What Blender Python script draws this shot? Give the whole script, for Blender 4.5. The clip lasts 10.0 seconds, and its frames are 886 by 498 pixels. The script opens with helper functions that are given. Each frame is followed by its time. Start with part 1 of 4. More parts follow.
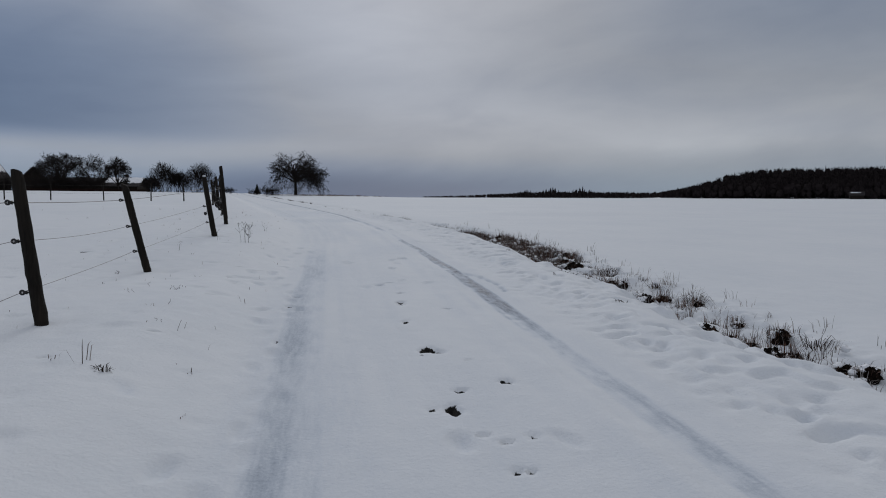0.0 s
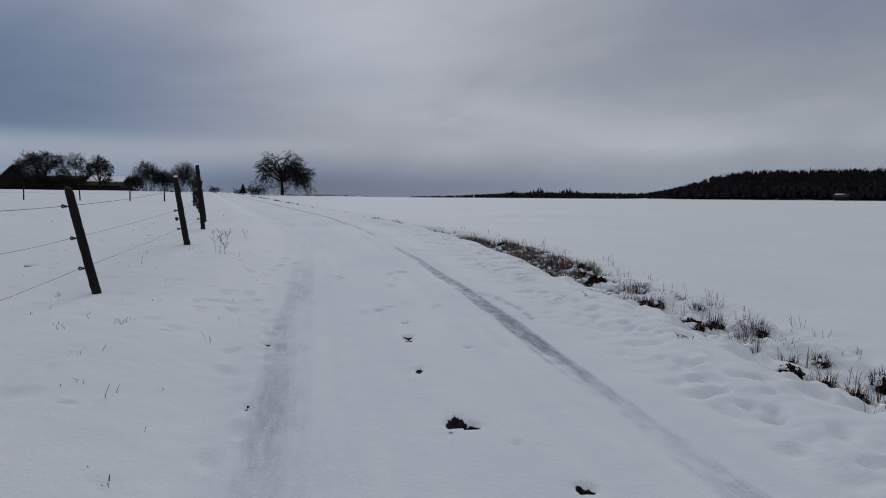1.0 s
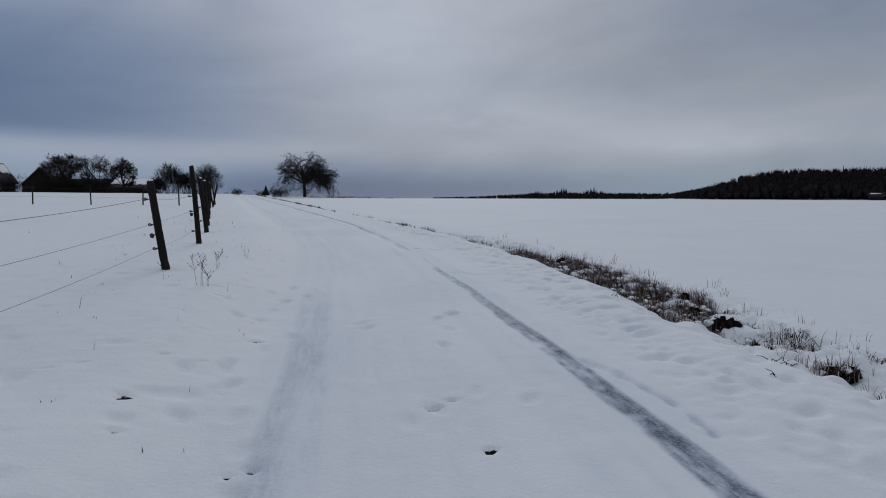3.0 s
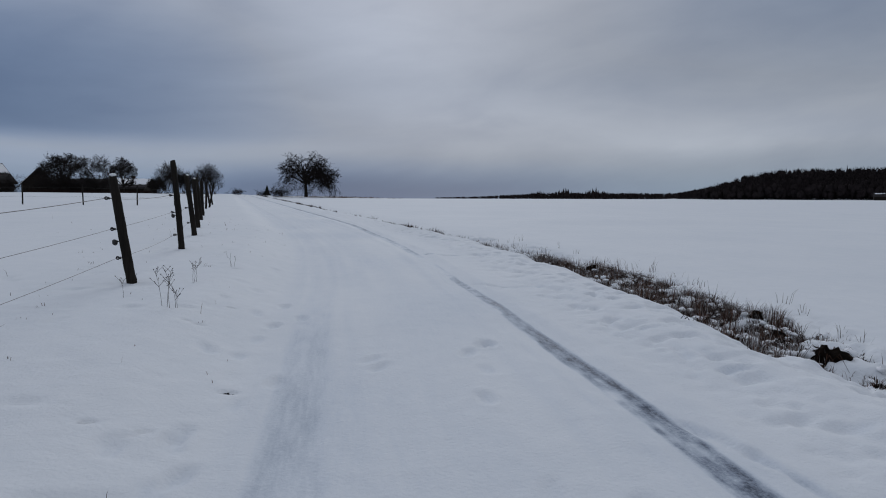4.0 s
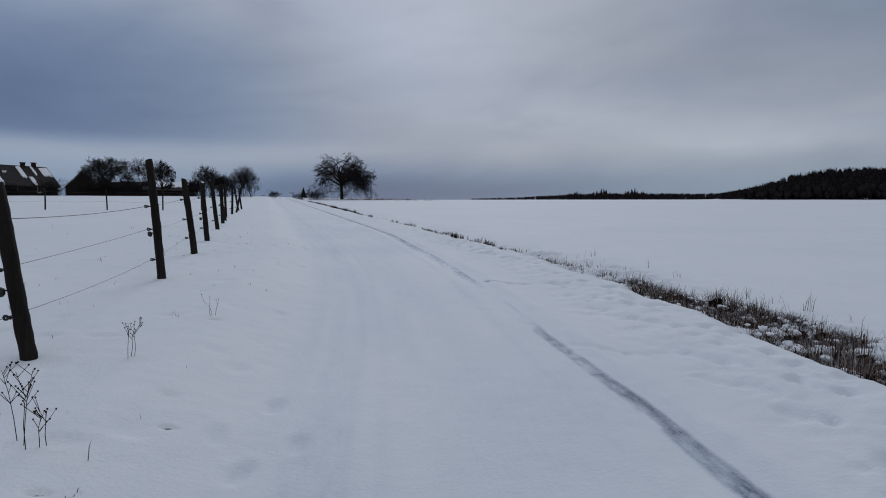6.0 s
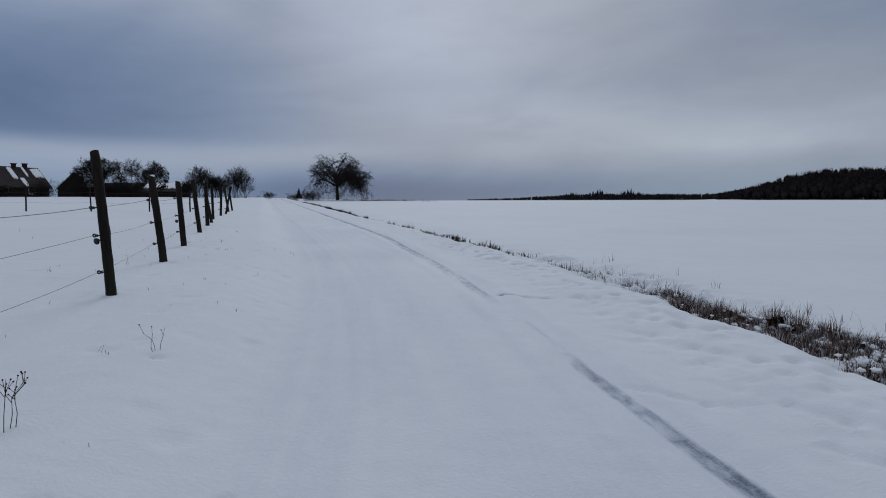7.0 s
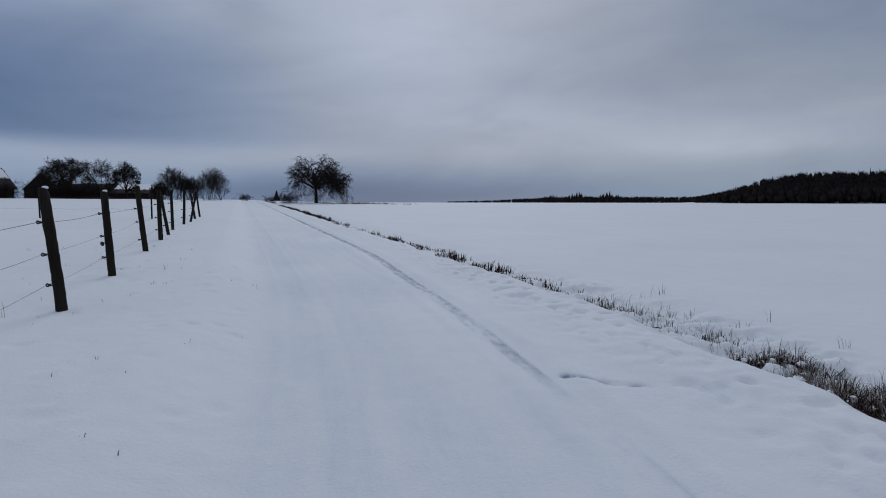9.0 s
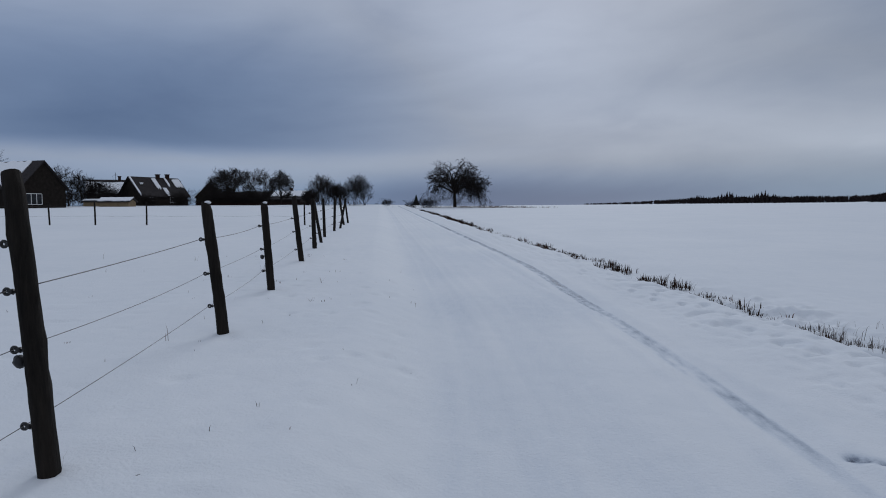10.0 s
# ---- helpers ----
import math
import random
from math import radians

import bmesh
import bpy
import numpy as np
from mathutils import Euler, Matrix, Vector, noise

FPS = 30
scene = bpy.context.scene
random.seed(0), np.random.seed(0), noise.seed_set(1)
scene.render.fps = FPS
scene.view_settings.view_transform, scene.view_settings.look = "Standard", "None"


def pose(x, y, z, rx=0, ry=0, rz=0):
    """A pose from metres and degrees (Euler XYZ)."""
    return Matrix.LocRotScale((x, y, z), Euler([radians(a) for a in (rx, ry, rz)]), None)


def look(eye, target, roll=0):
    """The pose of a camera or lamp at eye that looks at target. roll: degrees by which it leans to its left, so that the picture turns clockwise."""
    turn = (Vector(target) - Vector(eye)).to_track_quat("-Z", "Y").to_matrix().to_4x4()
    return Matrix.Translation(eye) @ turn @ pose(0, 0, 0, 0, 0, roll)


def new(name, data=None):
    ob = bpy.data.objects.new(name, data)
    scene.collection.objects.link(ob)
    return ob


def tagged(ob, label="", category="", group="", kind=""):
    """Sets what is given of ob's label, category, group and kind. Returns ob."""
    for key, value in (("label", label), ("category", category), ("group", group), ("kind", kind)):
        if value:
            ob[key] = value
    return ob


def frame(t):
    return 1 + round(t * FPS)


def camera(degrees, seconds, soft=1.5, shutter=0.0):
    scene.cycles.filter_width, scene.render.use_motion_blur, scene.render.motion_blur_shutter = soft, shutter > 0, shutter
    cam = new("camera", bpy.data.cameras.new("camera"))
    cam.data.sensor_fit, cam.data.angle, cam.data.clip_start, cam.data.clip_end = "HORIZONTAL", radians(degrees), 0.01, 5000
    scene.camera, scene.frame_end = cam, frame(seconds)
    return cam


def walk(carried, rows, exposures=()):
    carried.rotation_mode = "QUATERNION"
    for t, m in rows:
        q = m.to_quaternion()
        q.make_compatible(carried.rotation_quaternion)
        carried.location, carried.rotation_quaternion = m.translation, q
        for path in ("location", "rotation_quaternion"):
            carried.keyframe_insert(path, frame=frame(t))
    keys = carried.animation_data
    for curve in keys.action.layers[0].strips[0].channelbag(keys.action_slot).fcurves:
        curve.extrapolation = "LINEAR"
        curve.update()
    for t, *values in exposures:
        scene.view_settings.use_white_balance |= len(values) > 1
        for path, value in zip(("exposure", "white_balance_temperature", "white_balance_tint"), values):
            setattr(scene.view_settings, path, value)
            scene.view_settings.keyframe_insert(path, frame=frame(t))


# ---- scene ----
cam = camera(70.0, 10.0, 1.0)
PATH = [
    (0, (0.0, 0.0, 1.36), (0.358, 1.963, 1.216), 0.1),
    (0.5, (0.033, 0.698, 1.375), (0.422, 2.655, 1.234), 0.2),
    (1, (-0.018, 1.503, 1.452), (0.379, 3.458, 1.308), 0.3),
    (1.5, (-0.007, 2.229, 1.524), (0.376, 4.187, 1.383), 0.2),
    (2, (0.023, 3.0, 1.576), (0.389, 4.961, 1.434), 0.2),
    (2.5, (0.064, 3.763, 1.591), (0.396, 5.731, 1.449), 0.1),
    (4, (0.061, 6.137, 1.588), (0.383, 8.106, 1.447), 0.1),
    (4.5, (0.018, 6.924, 1.663), (0.302, 8.899, 1.522), 0.0),
    (5, (0.046, 7.701, 1.716), (0.26, 9.685, 1.577), -0.1),
    (5.5, (0.084, 8.528, 1.744), (0.294, 10.512, 1.606), -0.1),
    (7, (0.124, 10.751, 1.742), (0.346, 12.734, 1.607), -0.2),
    (7.5, (0.106, 11.512, 1.826), (0.358, 13.492, 1.693), -0.1),
    (8, (0.121, 12.303, 1.886), (0.399, 14.28, 1.753), -0.2),
    (8.5, (0.05, 13.05, 1.978), (0.332, 15.025, 1.846), -0.1),
    (9, (0.0, 13.769, 2.014), (0.286, 15.744, 1.885), -0.0),
    (9.5, (-0.248, 14.434, 2.032), (-0.031, 16.418, 1.906), -0.0),
    (10, (-0.451, 14.928, 2.125), (-0.589, 16.919, 2.007), -0.5),
]
walk(cam, [(t, look(eye, target, roll)) for t, eye, target, roll in PATH],
     [(0.0, -0.09, 6470, 10), (2.5, -0.07, 6240, 10), (5.0, -0.06, 6130, 10), (8.0, -0.04, 5980, 10), (10.0, -0.03, 5940, 10)])


# ---- world and light ----
def link(nt, a, b):
    nt.links.new(a, b)


def node(nt, kind, **inputs):
    n = nt.nodes.new(kind)
    for key, value in inputs.items():
        n.inputs[key.replace("_", " ")].default_value = value
    return n


def ramp(nt, fac, stops):
    n = nt.nodes.new("ShaderNodeValToRGB")
    while len(n.color_ramp.elements) < len(stops):
        n.color_ramp.elements.new(0.5)
    for e, (p, c) in zip(n.color_ramp.elements, stops):
        e.position, e.color = p, (*c, 1) if len(c) == 3 else c
    link(nt, fac, n.inputs[0])
    return n


def math_node(nt, op, a, b=None):
    n = nt.nodes.new("ShaderNodeMath")
    n.operation = op
    for k, v in enumerate((a, b)):
        if v is None:
            continue
        if isinstance(v, (int, float)):
            n.inputs[k].default_value = v
        else:
            link(nt, v, n.inputs[k])
    return n.outputs[0]


def mix(nt, fac, a, b, kind="MIX"):
    n = nt.nodes.new("ShaderNodeMix")
    n.data_type, n.blend_type = "RGBA", kind
    for sock, v in ((n.inputs[0], fac), (n.inputs[6], a), (n.inputs[7], b)):
        if isinstance(v, (int, float)):
            sock.default_value = v
        elif isinstance(v, tuple):
            sock.default_value = (*v, 1)
        else:
            link(nt, v, sock)
    return n.outputs[2]


SUN_UP, SUN_AZ = radians(23), radians(8)
world = bpy.data.worlds.new("overcast_sky")
scene.world = world
world.use_nodes = True
nt = world.node_tree
nt.nodes.clear()
out = nt.nodes.new("ShaderNodeOutputWorld")
back = node(nt, "ShaderNodeBackground", Strength=1.0)
link(nt, back.outputs[0], out.inputs[0])
sky = nt.nodes.new("ShaderNodeTexSky")
sky.sky_type, sky.sun_disc, sky.sun_elevation, sky.sun_rotation = "NISHITA", False, SUN_UP, SUN_AZ
skyc = nt.nodes.new("ShaderNodeVectorMath")
skyc.operation = "SCALE"
skyc.inputs["Scale"].default_value = 0.05
link(nt, sky.outputs[0], skyc.inputs[0])
co = nt.nodes.new("ShaderNodeTexCoord")
sep = nt.nodes.new("ShaderNodeSeparateXYZ")
link(nt, co.outputs["Generated"], sep.inputs[0])
# cloud sheet: soft banks a few times wider than high, with a fainter fine mottling
azim = math_node(nt, "ARCTAN2", sep.outputs[0], sep.outputs[1])
comb = nt.nodes.new("ShaderNodeCombineXYZ")
link(nt, math_node(nt, "MULTIPLY", sep.outputs[0], 1.7), comb.inputs[0])
link(nt, math_node(nt, "MULTIPLY", sep.outputs[1], 1.7), comb.inputs[1])
link(nt, math_node(nt, "ADD", math_node(nt, "MULTIPLY", sep.outputs[2], 5.5), math_node(nt, "MULTIPLY", azim, -0.35)), comb.inputs[2])
n1 = node(nt, "ShaderNodeTexNoise", Scale=1.5, Detail=5.0, Roughness=0.5, Distortion=0.5)
n2 = node(nt, "ShaderNodeTexNoise", Scale=6.0, Detail=4.0, Roughness=0.55, Distortion=0.3)
for n in (n1, n2):
    link(nt, comb.outputs[0], n.inputs["Vector"])
mottle = math_node(nt, "ADD", math_node(nt, "MULTIPLY", n1.outputs[0], 0.8), math_node(nt, "MULTIPLY", n2.outputs[0], 0.2))
cloud = ramp(nt, mottle, [(0.30, (0.83, 0.85, 0.89)), (0.5, (1.0, 1.0, 1.0)), (0.70, (1.13, 1.12, 1.10))])
# heights above the horizon: a dim blue distance, a paler band, then the deck, brightest overhead
rise = ramp(nt, sep.outputs[2], [(0.0, (0.205, 0.278, 0.372)), (0.03, (0.228, 0.289, 0.375)), (0.062, (0.282, 0.323, 0.395)), (0.085, (0.328, 0.358, 0.417)), (0.115, (0.322, 0.349, 0.405)), (0.18, (0.292, 0.322, 0.382)), (0.30, (0.34, 0.365, 0.42)), (0.45, (0.40, 0.42, 0.47)), (1.0, (0.50, 0.51, 0.55))])


def bank(az, el, wide, below, above, gain):
    """A broad soft bank of thicker or thinner cloud: 1 + gain at its middle."""
    p = math_node(nt, "POWER", math_node(nt, "ABSOLUTE", math_node(nt, "DIVIDE", math_node(nt, "SUBTRACT", azim, az), wide)), 2.0)
    d = math_node(nt, "ADD", math_node(nt, "SUBTRACT", sep.outputs[2], el), math_node(nt, "MULTIPLY", math_node(nt, "SUBTRACT", n1.outputs[0], 0.5), 0.05))
    up = math_node(nt, "POWER", math_node(nt, "DIVIDE", math_node(nt, "MAXIMUM", d, 0.0), above), 2.0)
    down = math_node(nt, "POWER", math_node(nt, "DIVIDE", math_node(nt, "MAXIMUM", math_node(nt, "MULTIPLY", d, -1.0), 0.0), below), 2.0)
    g = math_node(nt, "EXPONENT", math_node(nt, "MULTIPLY", math_node(nt, "ADD", p, math_node(nt, "ADD", up, down)), -1.0))
    return math_node(nt, "ADD", math_node(nt, "MULTIPLY", g, gain), 1.0)


banks = 1.0
for shape in ((-0.52, 0.108, 0.42, 0.018, 0.060, -0.42), (0.06, 0.24, 0.22, 0.12, 0.12, 0.28), (0.35, 0.14, 0.35, 0.05, 0.05, 0.13), (0.74, 0.30, 0.26, 0.10, 0.10, -0.22),
              (-0.50, 0.195, 0.44, 0.070, 0.080, -0.32), (-0.45, 0.068, 0.27, 0.020, 0.018, 0.10), (0.62, 0.098, 0.22, 0.022, 0.03, 0.16), (0.03, 0.022, 0.32, 0.034, 0.034, -0.48)):
    banks = math_node(nt, "MULTIPLY", bank(*shape), banks)
tint = ramp(nt, banks, [(0.50, (0.72, 0.93, 1.24)), (1.0, (1.0, 1.0, 1.0)), (1.0, (1.0, 1.0, 1.0))])
# bluer away to one side, greyer to the other
across = ramp(nt, math_node(nt, "ADD", math_node(nt, "MULTIPLY", sep.outputs[0], 0.5), 0.5), [(0.25, (0.96, 0.99, 1.035)), (0.5, (0.99, 1.0, 1.015)), (0.78, (1.02, 1.0, 0.96))])
both = mix(nt, 1.0, mix(nt, 1.0, cloud.outputs[0], rise.outputs[0], "MULTIPLY"), mix(nt, 1.0, tint.outputs[0], across.outputs[0], "MULTIPLY"), "MULTIPLY")
deck = nt.nodes.new("ShaderNodeVectorMath")
deck.operation = "SCALE"
link(nt, both, deck.inputs[0])
link(nt, banks, deck.inputs["Scale"])
final = mix(nt, 0.95, skyc.outputs[0], deck.outputs[0])
link(nt, final, back.inputs[0])

sun = new("sun", bpy.data.lights.new("sun", "SUN"))
sun.data.energy, sun.data.angle, sun.data.color = 0.75, radians(26), (1.0, 0.98, 0.955)
sun.matrix_world = look((math.sin(SUN_AZ) * math.cos(SUN_UP), math.cos(SUN_AZ) * math.cos(SUN_UP), math.sin(SUN_UP)), (0, 0, 0))


# ---- materials ----
def material(name, roughness=0.8, specular=0.3):
    m = bpy.data.materials.new(name)
    m.use_nodes = True
    b = m.node_tree.nodes["Principled BSDF"]
    b.inputs["Roughness"].default_value = roughness
    b.inputs["Specular IOR Level"].default_value = specular
    return m, m.node_tree, b


def coords(t):
    return t.nodes.new("ShaderNodeTexCoord").outputs["Object"]


def noise_tex(t, vec, scale, detail=4.0, rough=0.55):
    n = node(t, "ShaderNodeTexNoise", Scale=scale, Detail=detail, Roughness=rough)
    link(t, vec, n.inputs["Vector"])
    return n.outputs[0]


def bump(t, b, height, strength, distance):
    n = node(t, "ShaderNodeBump", Strength=strength, Distance=distance)
    link(t, height, n.inputs["Height"])
    link(t, n.outputs[0], b.inputs["Normal"])


def simple(name, low, high, scale, roughness=0.85, specular=0.2, relief=0.3, distance=0.01, stretch=None):
    """Two tones of one surface broken up by a coarse and a fine grain, with relief."""
    m, t, b = material(name, roughness, specular)
    v = coords(t)
    if stretch:
        mp = t.nodes.new("ShaderNodeMapping")
        mp.inputs["Scale"].default_value = stretch
        link(t, v, mp.inputs[0])
        v = mp.outputs[0]
    coarse, fine = noise_tex(t, v, scale), noise_tex(t, v, scale * 7, 5.0, 0.65)
    f = math_node(t, "ADD", math_node(t, "MULTIPLY", coarse, 0.55), math_node(t, "MULTIPLY", fine, 0.45))
    r = ramp(t, f, [(0.33, low), (0.67, high)])
    link(t, r.outputs[0], b.inputs["Base Color"])
    bump(t, b, fine, relief, distance)
    return m


def snow_material():
    m, t, b = material("snow", 0.75, 0.12)
    v = coords(t)
    big, mid, fine = noise_tex(t, v, 0.35, 3.0), noise_tex(t, v, 4.0, 4.0), noise_tex(t, v, 38.0, 4.0, 0.6)
    tone = ramp(t, math_node(t, "ADD", math_node(t, "MULTIPLY", big, 0.6), math_node(t, "MULTIPLY", mid, 0.4)), [(0.3, (0.685, 0.718, 0.75)), (0.7, (0.752, 0.775, 0.795))])
    at = t.nodes.new("ShaderNodeAttribute")
    at.attribute_name = "pack_and_shade"
    # packed snow goes grey, and polished ice bluish dark with a broken edge; painted shade too
    along = t.nodes.new("ShaderNodeMapping")
    along.inputs["Scale"].default_value = (24.0, 3.5, 1.0)
    link(t, v, along.inputs[0])
    grain = math_node(t, "ADD", math_node(t, "MULTIPLY", math_node(t, "SUBTRACT", noise_tex(t, v, 42.0, 5.0, 0.8), 0.5), 1.6), math_node(t, "MULTIPLY", math_node(t, "SUBTRACT", noise_tex(t, along.outputs[0], 1.0, 4.0, 0.65), 0.5), 1.5))
    wear = math_node(t, "ADD", at.outputs["Fac"], math_node(t, "MULTIPLY", grain, math_node(t, "MINIMUM", math_node(t, "POWER", at.outputs["Fac"], 0.9), 1.0)))
    ice = ramp(t, wear, [(0.0, (0, 0, 0)), (1.0, (1, 1, 1))])
    iced = ramp(t, ice.outputs[0], [(0.0, (1.0, 1.0, 1.0)), (0.12, (0.90, 0.92, 0.95)), (0.35, (0.66, 0.70, 0.755)), (0.65, (0.38, 0.42, 0.49)), (1.0, (0.11, 0.13, 0.17))])
    colour = mix(t, 1.0, tone.outputs[0], iced.outputs[0], "MULTIPLY")
    soil = t.nodes.new("ShaderNodeAttribute")
    soil.attribute_name = "soil"
    earth = ramp(t, noise_tex(t, v, 25.0, 5.0, 0.7), [(0.3, (0.002, 0.002, 0.002)), (0.7, (0.007, 0.0065, 0.006))])
    patch = math_node(t, "ADD", soil.outputs["Fac"], math_node(t, "MULTIPLY", math_node(t, "SUBTRACT", noise_tex(t, v, 14.0, 4.0, 0.6), 0.5), math_node(t, "MINIMUM", math_node(t, "MULTIPLY", soil.outputs["Fac"], 4.0), 0.8)))
    hole = ramp(t, patch, [(0.44, (0, 0, 0)), (0.52, (1, 1, 1))])
    link(t, mix(t, hole.outputs[0], colour, earth.outputs[0]), b.inputs["Base Color"])
    rough = ramp(t, ice.outputs[0], [(0.2, (0.85, 0.85, 0.85)), (0.8, (0.6, 0.6, 0.6))])
    link(t, rough.outputs[0], b.inputs["Roughness"])
    relief = math_node(t, "ADD", math_node(t, "MULTIPLY", mid, 0.55), math_node(t, "MULTIPLY", fine, 0.45))
    bump(t, b, relief, 0.42, 0.035)
    return m


SNOW = snow_material()
CAP = simple("snow_cap", (0.80, 0.82, 0.85), (0.88, 0.89, 0.90), 3.0, 0.75, 0.25, 0.2)
POST = simple("weathered_post", (0.005, 0.0045, 0.004), (0.026, 0.021, 0.017), 9.0, 0.9, 0.15, 0.8, 0.015, (1.0, 1.0, 0.12))
BARK = simple("bark", (0.010, 0.008, 0.007), (0.032, 0.027, 0.023), 5.0, 0.92, 0.1, 0.6)
TWIG = simple("twigs", (0.008, 0.007, 0.007), (0.024, 0.019, 0.017), 2.0, 0.9, 0.1, 0.2)
NEEDLE = simple("needles", (0.006, 0.009, 0.008), (0.018, 0.024, 0.017), 0.6, 0.9, 0.1, 0.3)
WOODS = simple("bare_woods", (0.013, 0.0105, 0.011), (0.032, 0.025, 0.025), 0.25, 0.95, 0.05, 0.3)


def grass_material():
    m, t, b = material("dry_grass", 0.9, 0.1)
    geo = t.nodes.new("ShaderNodeNewGeometry")
    r = ramp(t, geo.outputs["Random Per Island"], [(0.0, (0.014, 0.010, 0.009)), (0.35, (0.062, 0.034, 0.024)), (0.58, (0.175, 0.090, 0.060)), (0.76, (0.30, 0.20, 0.155)), (0.88, (0.44, 0.39, 0.37)), (1.0, (0.72, 0.70, 0.69))])
    v = coords(t)
    link(t, mix(t, 0.35, r.outputs[0], mix(t, noise_tex(t, v, 6.0), (0.012, 0.009, 0.008), (0.11, 0.070, 0.052))), b.inputs["Base Color"])
    return m


GRASS = grass_material()
MAT = simple("grass_mats", (0.007, 0.0050, 0.0045), (0.062, 0.036, 0.026), 12.0, 0.92, 0.1, 0.3)
# near-black root tone, with the shade of snow hollows put into it
ROOT_SHADE = simple("root_earth_and_shade", (0.003, 0.0026, 0.0024), (0.024, 0.016, 0.012), 22.0, 0.95, 0.05, 1.0, 0.02)
FROST = simple("frosted_stems", (0.10, 0.085, 0.075), (0.50, 0.48, 0.47), 14.0, 0.9, 0.1, 0.2)
STALK = simple("dry_stalk", (0.010, 0.008, 0.006), (0.04, 0.028, 0.02), 30.0, 0.9, 0.1, 0.2)
BRICK = simple("dark_brick", (0.020, 0.012, 0.010), (0.050, 0.028, 0.022), 1.5, 0.9, 0.1, 0.4)
TILE = simple("dark_tiles", (0.014, 0.012, 0.013), (0.040, 0.034, 0.034), 2.0, 0.8, 0.2, 0.4)
TIMBER = simple("dark_boards", (0.008, 0.007, 0.006), (0.028, 0.022, 0.018), 2.0, 0.9, 0.1, 0.3)
TAN = simple("tan_boards", (0.18, 0.13, 0.075), (0.30, 0.23, 0.14), 2.0, 0.85, 0.15, 0.2)
WHITE = simple("white_paint", (0.60, 0.60, 0.58), (0.78, 0.78, 0.76), 4.0, 0.6, 0.3, 0.1)
HEDGE = simple("hedge", (0.012, 0.007, 0.006), (0.035, 0.020, 0.016), 3.0, 0.95, 0.05, 0.4)


def glass_material():
    m, t, b = material("window_glass", 0.08, 0.5)
    link(t, ramp(t, noise_tex(t, coords(t), 1.3), [(0.3, (0.02, 0.022, 0.025)), (0.7, (0.05, 0.052, 0.058))]).outputs[0], b.inputs["Base Color"])
    return m


GLASS = glass_material()
PLASTIC = simple("black_plastic", (0.010, 0.010, 0.011), (0.025, 0.024, 0.024), 40.0, 0.5, 0.4, 0.1, 0.002)
WIRE = simple("wire", (0.04, 0.037, 0.036), (0.13, 0.12, 0.115), 60.0, 0.5, 0.4, 0.1, 0.001)


# ---- geometry helpers ----
def mesh_object(name, verts, faces, mat, parent=None, smooth=False, label=""):
    me = bpy.data.meshes.new(name)
    me.from_pydata([tuple(v) for v in verts], [], faces)
    me.update()
    if smooth:
        me.shade_smooth()
    me.materials.append(mat)
    ob = new(name, me)
    if parent is not None:
        ob.parent = parent
    return tagged(ob, label)


class Soup:
    """Vertices and faces gathered for one mesh."""

    def __init__(self):
        self.v, self.f = [], []

    def tube(self, pts, radii, sides=5, cap=True):
        pts = [Vector(p) for p in pts]
        base = len(self.v)
        for k, p in enumerate(pts):
            d = (pts[min(k + 1, len(pts) - 1)] - pts[max(k - 1, 0)]).normalized()
            a = d.orthogonal().normalized() if k == 0 else (a - d * a.dot(d)).normalized()
            b = d.cross(a)
            for s in range(sides):
                w = 2 * math.pi * s / sides
                self.v.append(p + (a * math.cos(w) + b * math.sin(w)) * radii[k])
        for k in range(len(pts) - 1):
            for s in range(sides):
                i, j = base + k * sides + s, base + k * sides + (s + 1) % sides
                self.f.append((i, j, j + sides, i + sides))
        if cap:
            self.f.append(tuple(base + s for s in reversed(range(sides))))
            self.f.append(tuple(base + (len(pts) - 1) * sides + s for s in range(sides)))

    def box(self, x0, y0, z0, x1, y1, z1):
        b = len(self.v)
        self.v += [Vector(c) for c in ((x0, y0, z0), (x1, y0, z0), (x1, y1, z0), (x0, y1, z0), (x0, y0, z1), (x1, y0, z1), (x1, y1, z1), (x0, y1, z1))]
        self.f += [tuple(b + i for i in q) for q in ((0, 3, 2, 1), (4, 5, 6, 7), (0, 1, 5, 4), (1, 2, 6, 5), (2, 3, 7, 6), (3, 0, 4, 7))]

    def blade(self, p, q, w, side):
        """A thin three-sided spike from p to q."""
        b = len(self.v)
        s = Vector(side) * w
        up = Vector((s.y, -s.x, 0)) * 0.6
        self.v += [p - s, p + s, p + up, q]
        self.f += [(b, b + 1, b + 3), (b + 1, b + 2, b + 3), (b + 2, b, b + 3)]

    def ball(self, c, r, squash=1.0, rng=None, rough=0.25, seg=7, rings=5):
        b = len(self.v)
        c = Vector(c)
        for i in range(rings + 1):
            th = math.pi * i / rings
            for s in range(seg):
                ph = 2 * math.pi * s / seg
                k = r * (1 + (rng.uniform(-rough, rough) if rng else 0))
                self.v.append(c + Vector((k * math.sin(th) * math.cos(ph), k * math.sin(th) * math.sin(ph), k * squash * math.cos(th))))
        for i in range(rings):
            for s in range(seg):
                j = (s + 1) % seg
                self.f.append((b + i * seg + s, b + (i + 1) * seg + s, b + (i + 1) * seg + j, b + i * seg + j))

    def make(self, name, mat, parent=None, smooth=False, label=""):
        return mesh_object(name, self.v, self.f, mat, parent, smooth, label)


def empty(name, x, y, z, label, category, group="", turn=0.0):
    e = new(name)
    e.matrix_basis = pose(x, y, z, 0, 0, turn)
    return tagged(e, label, category, group)


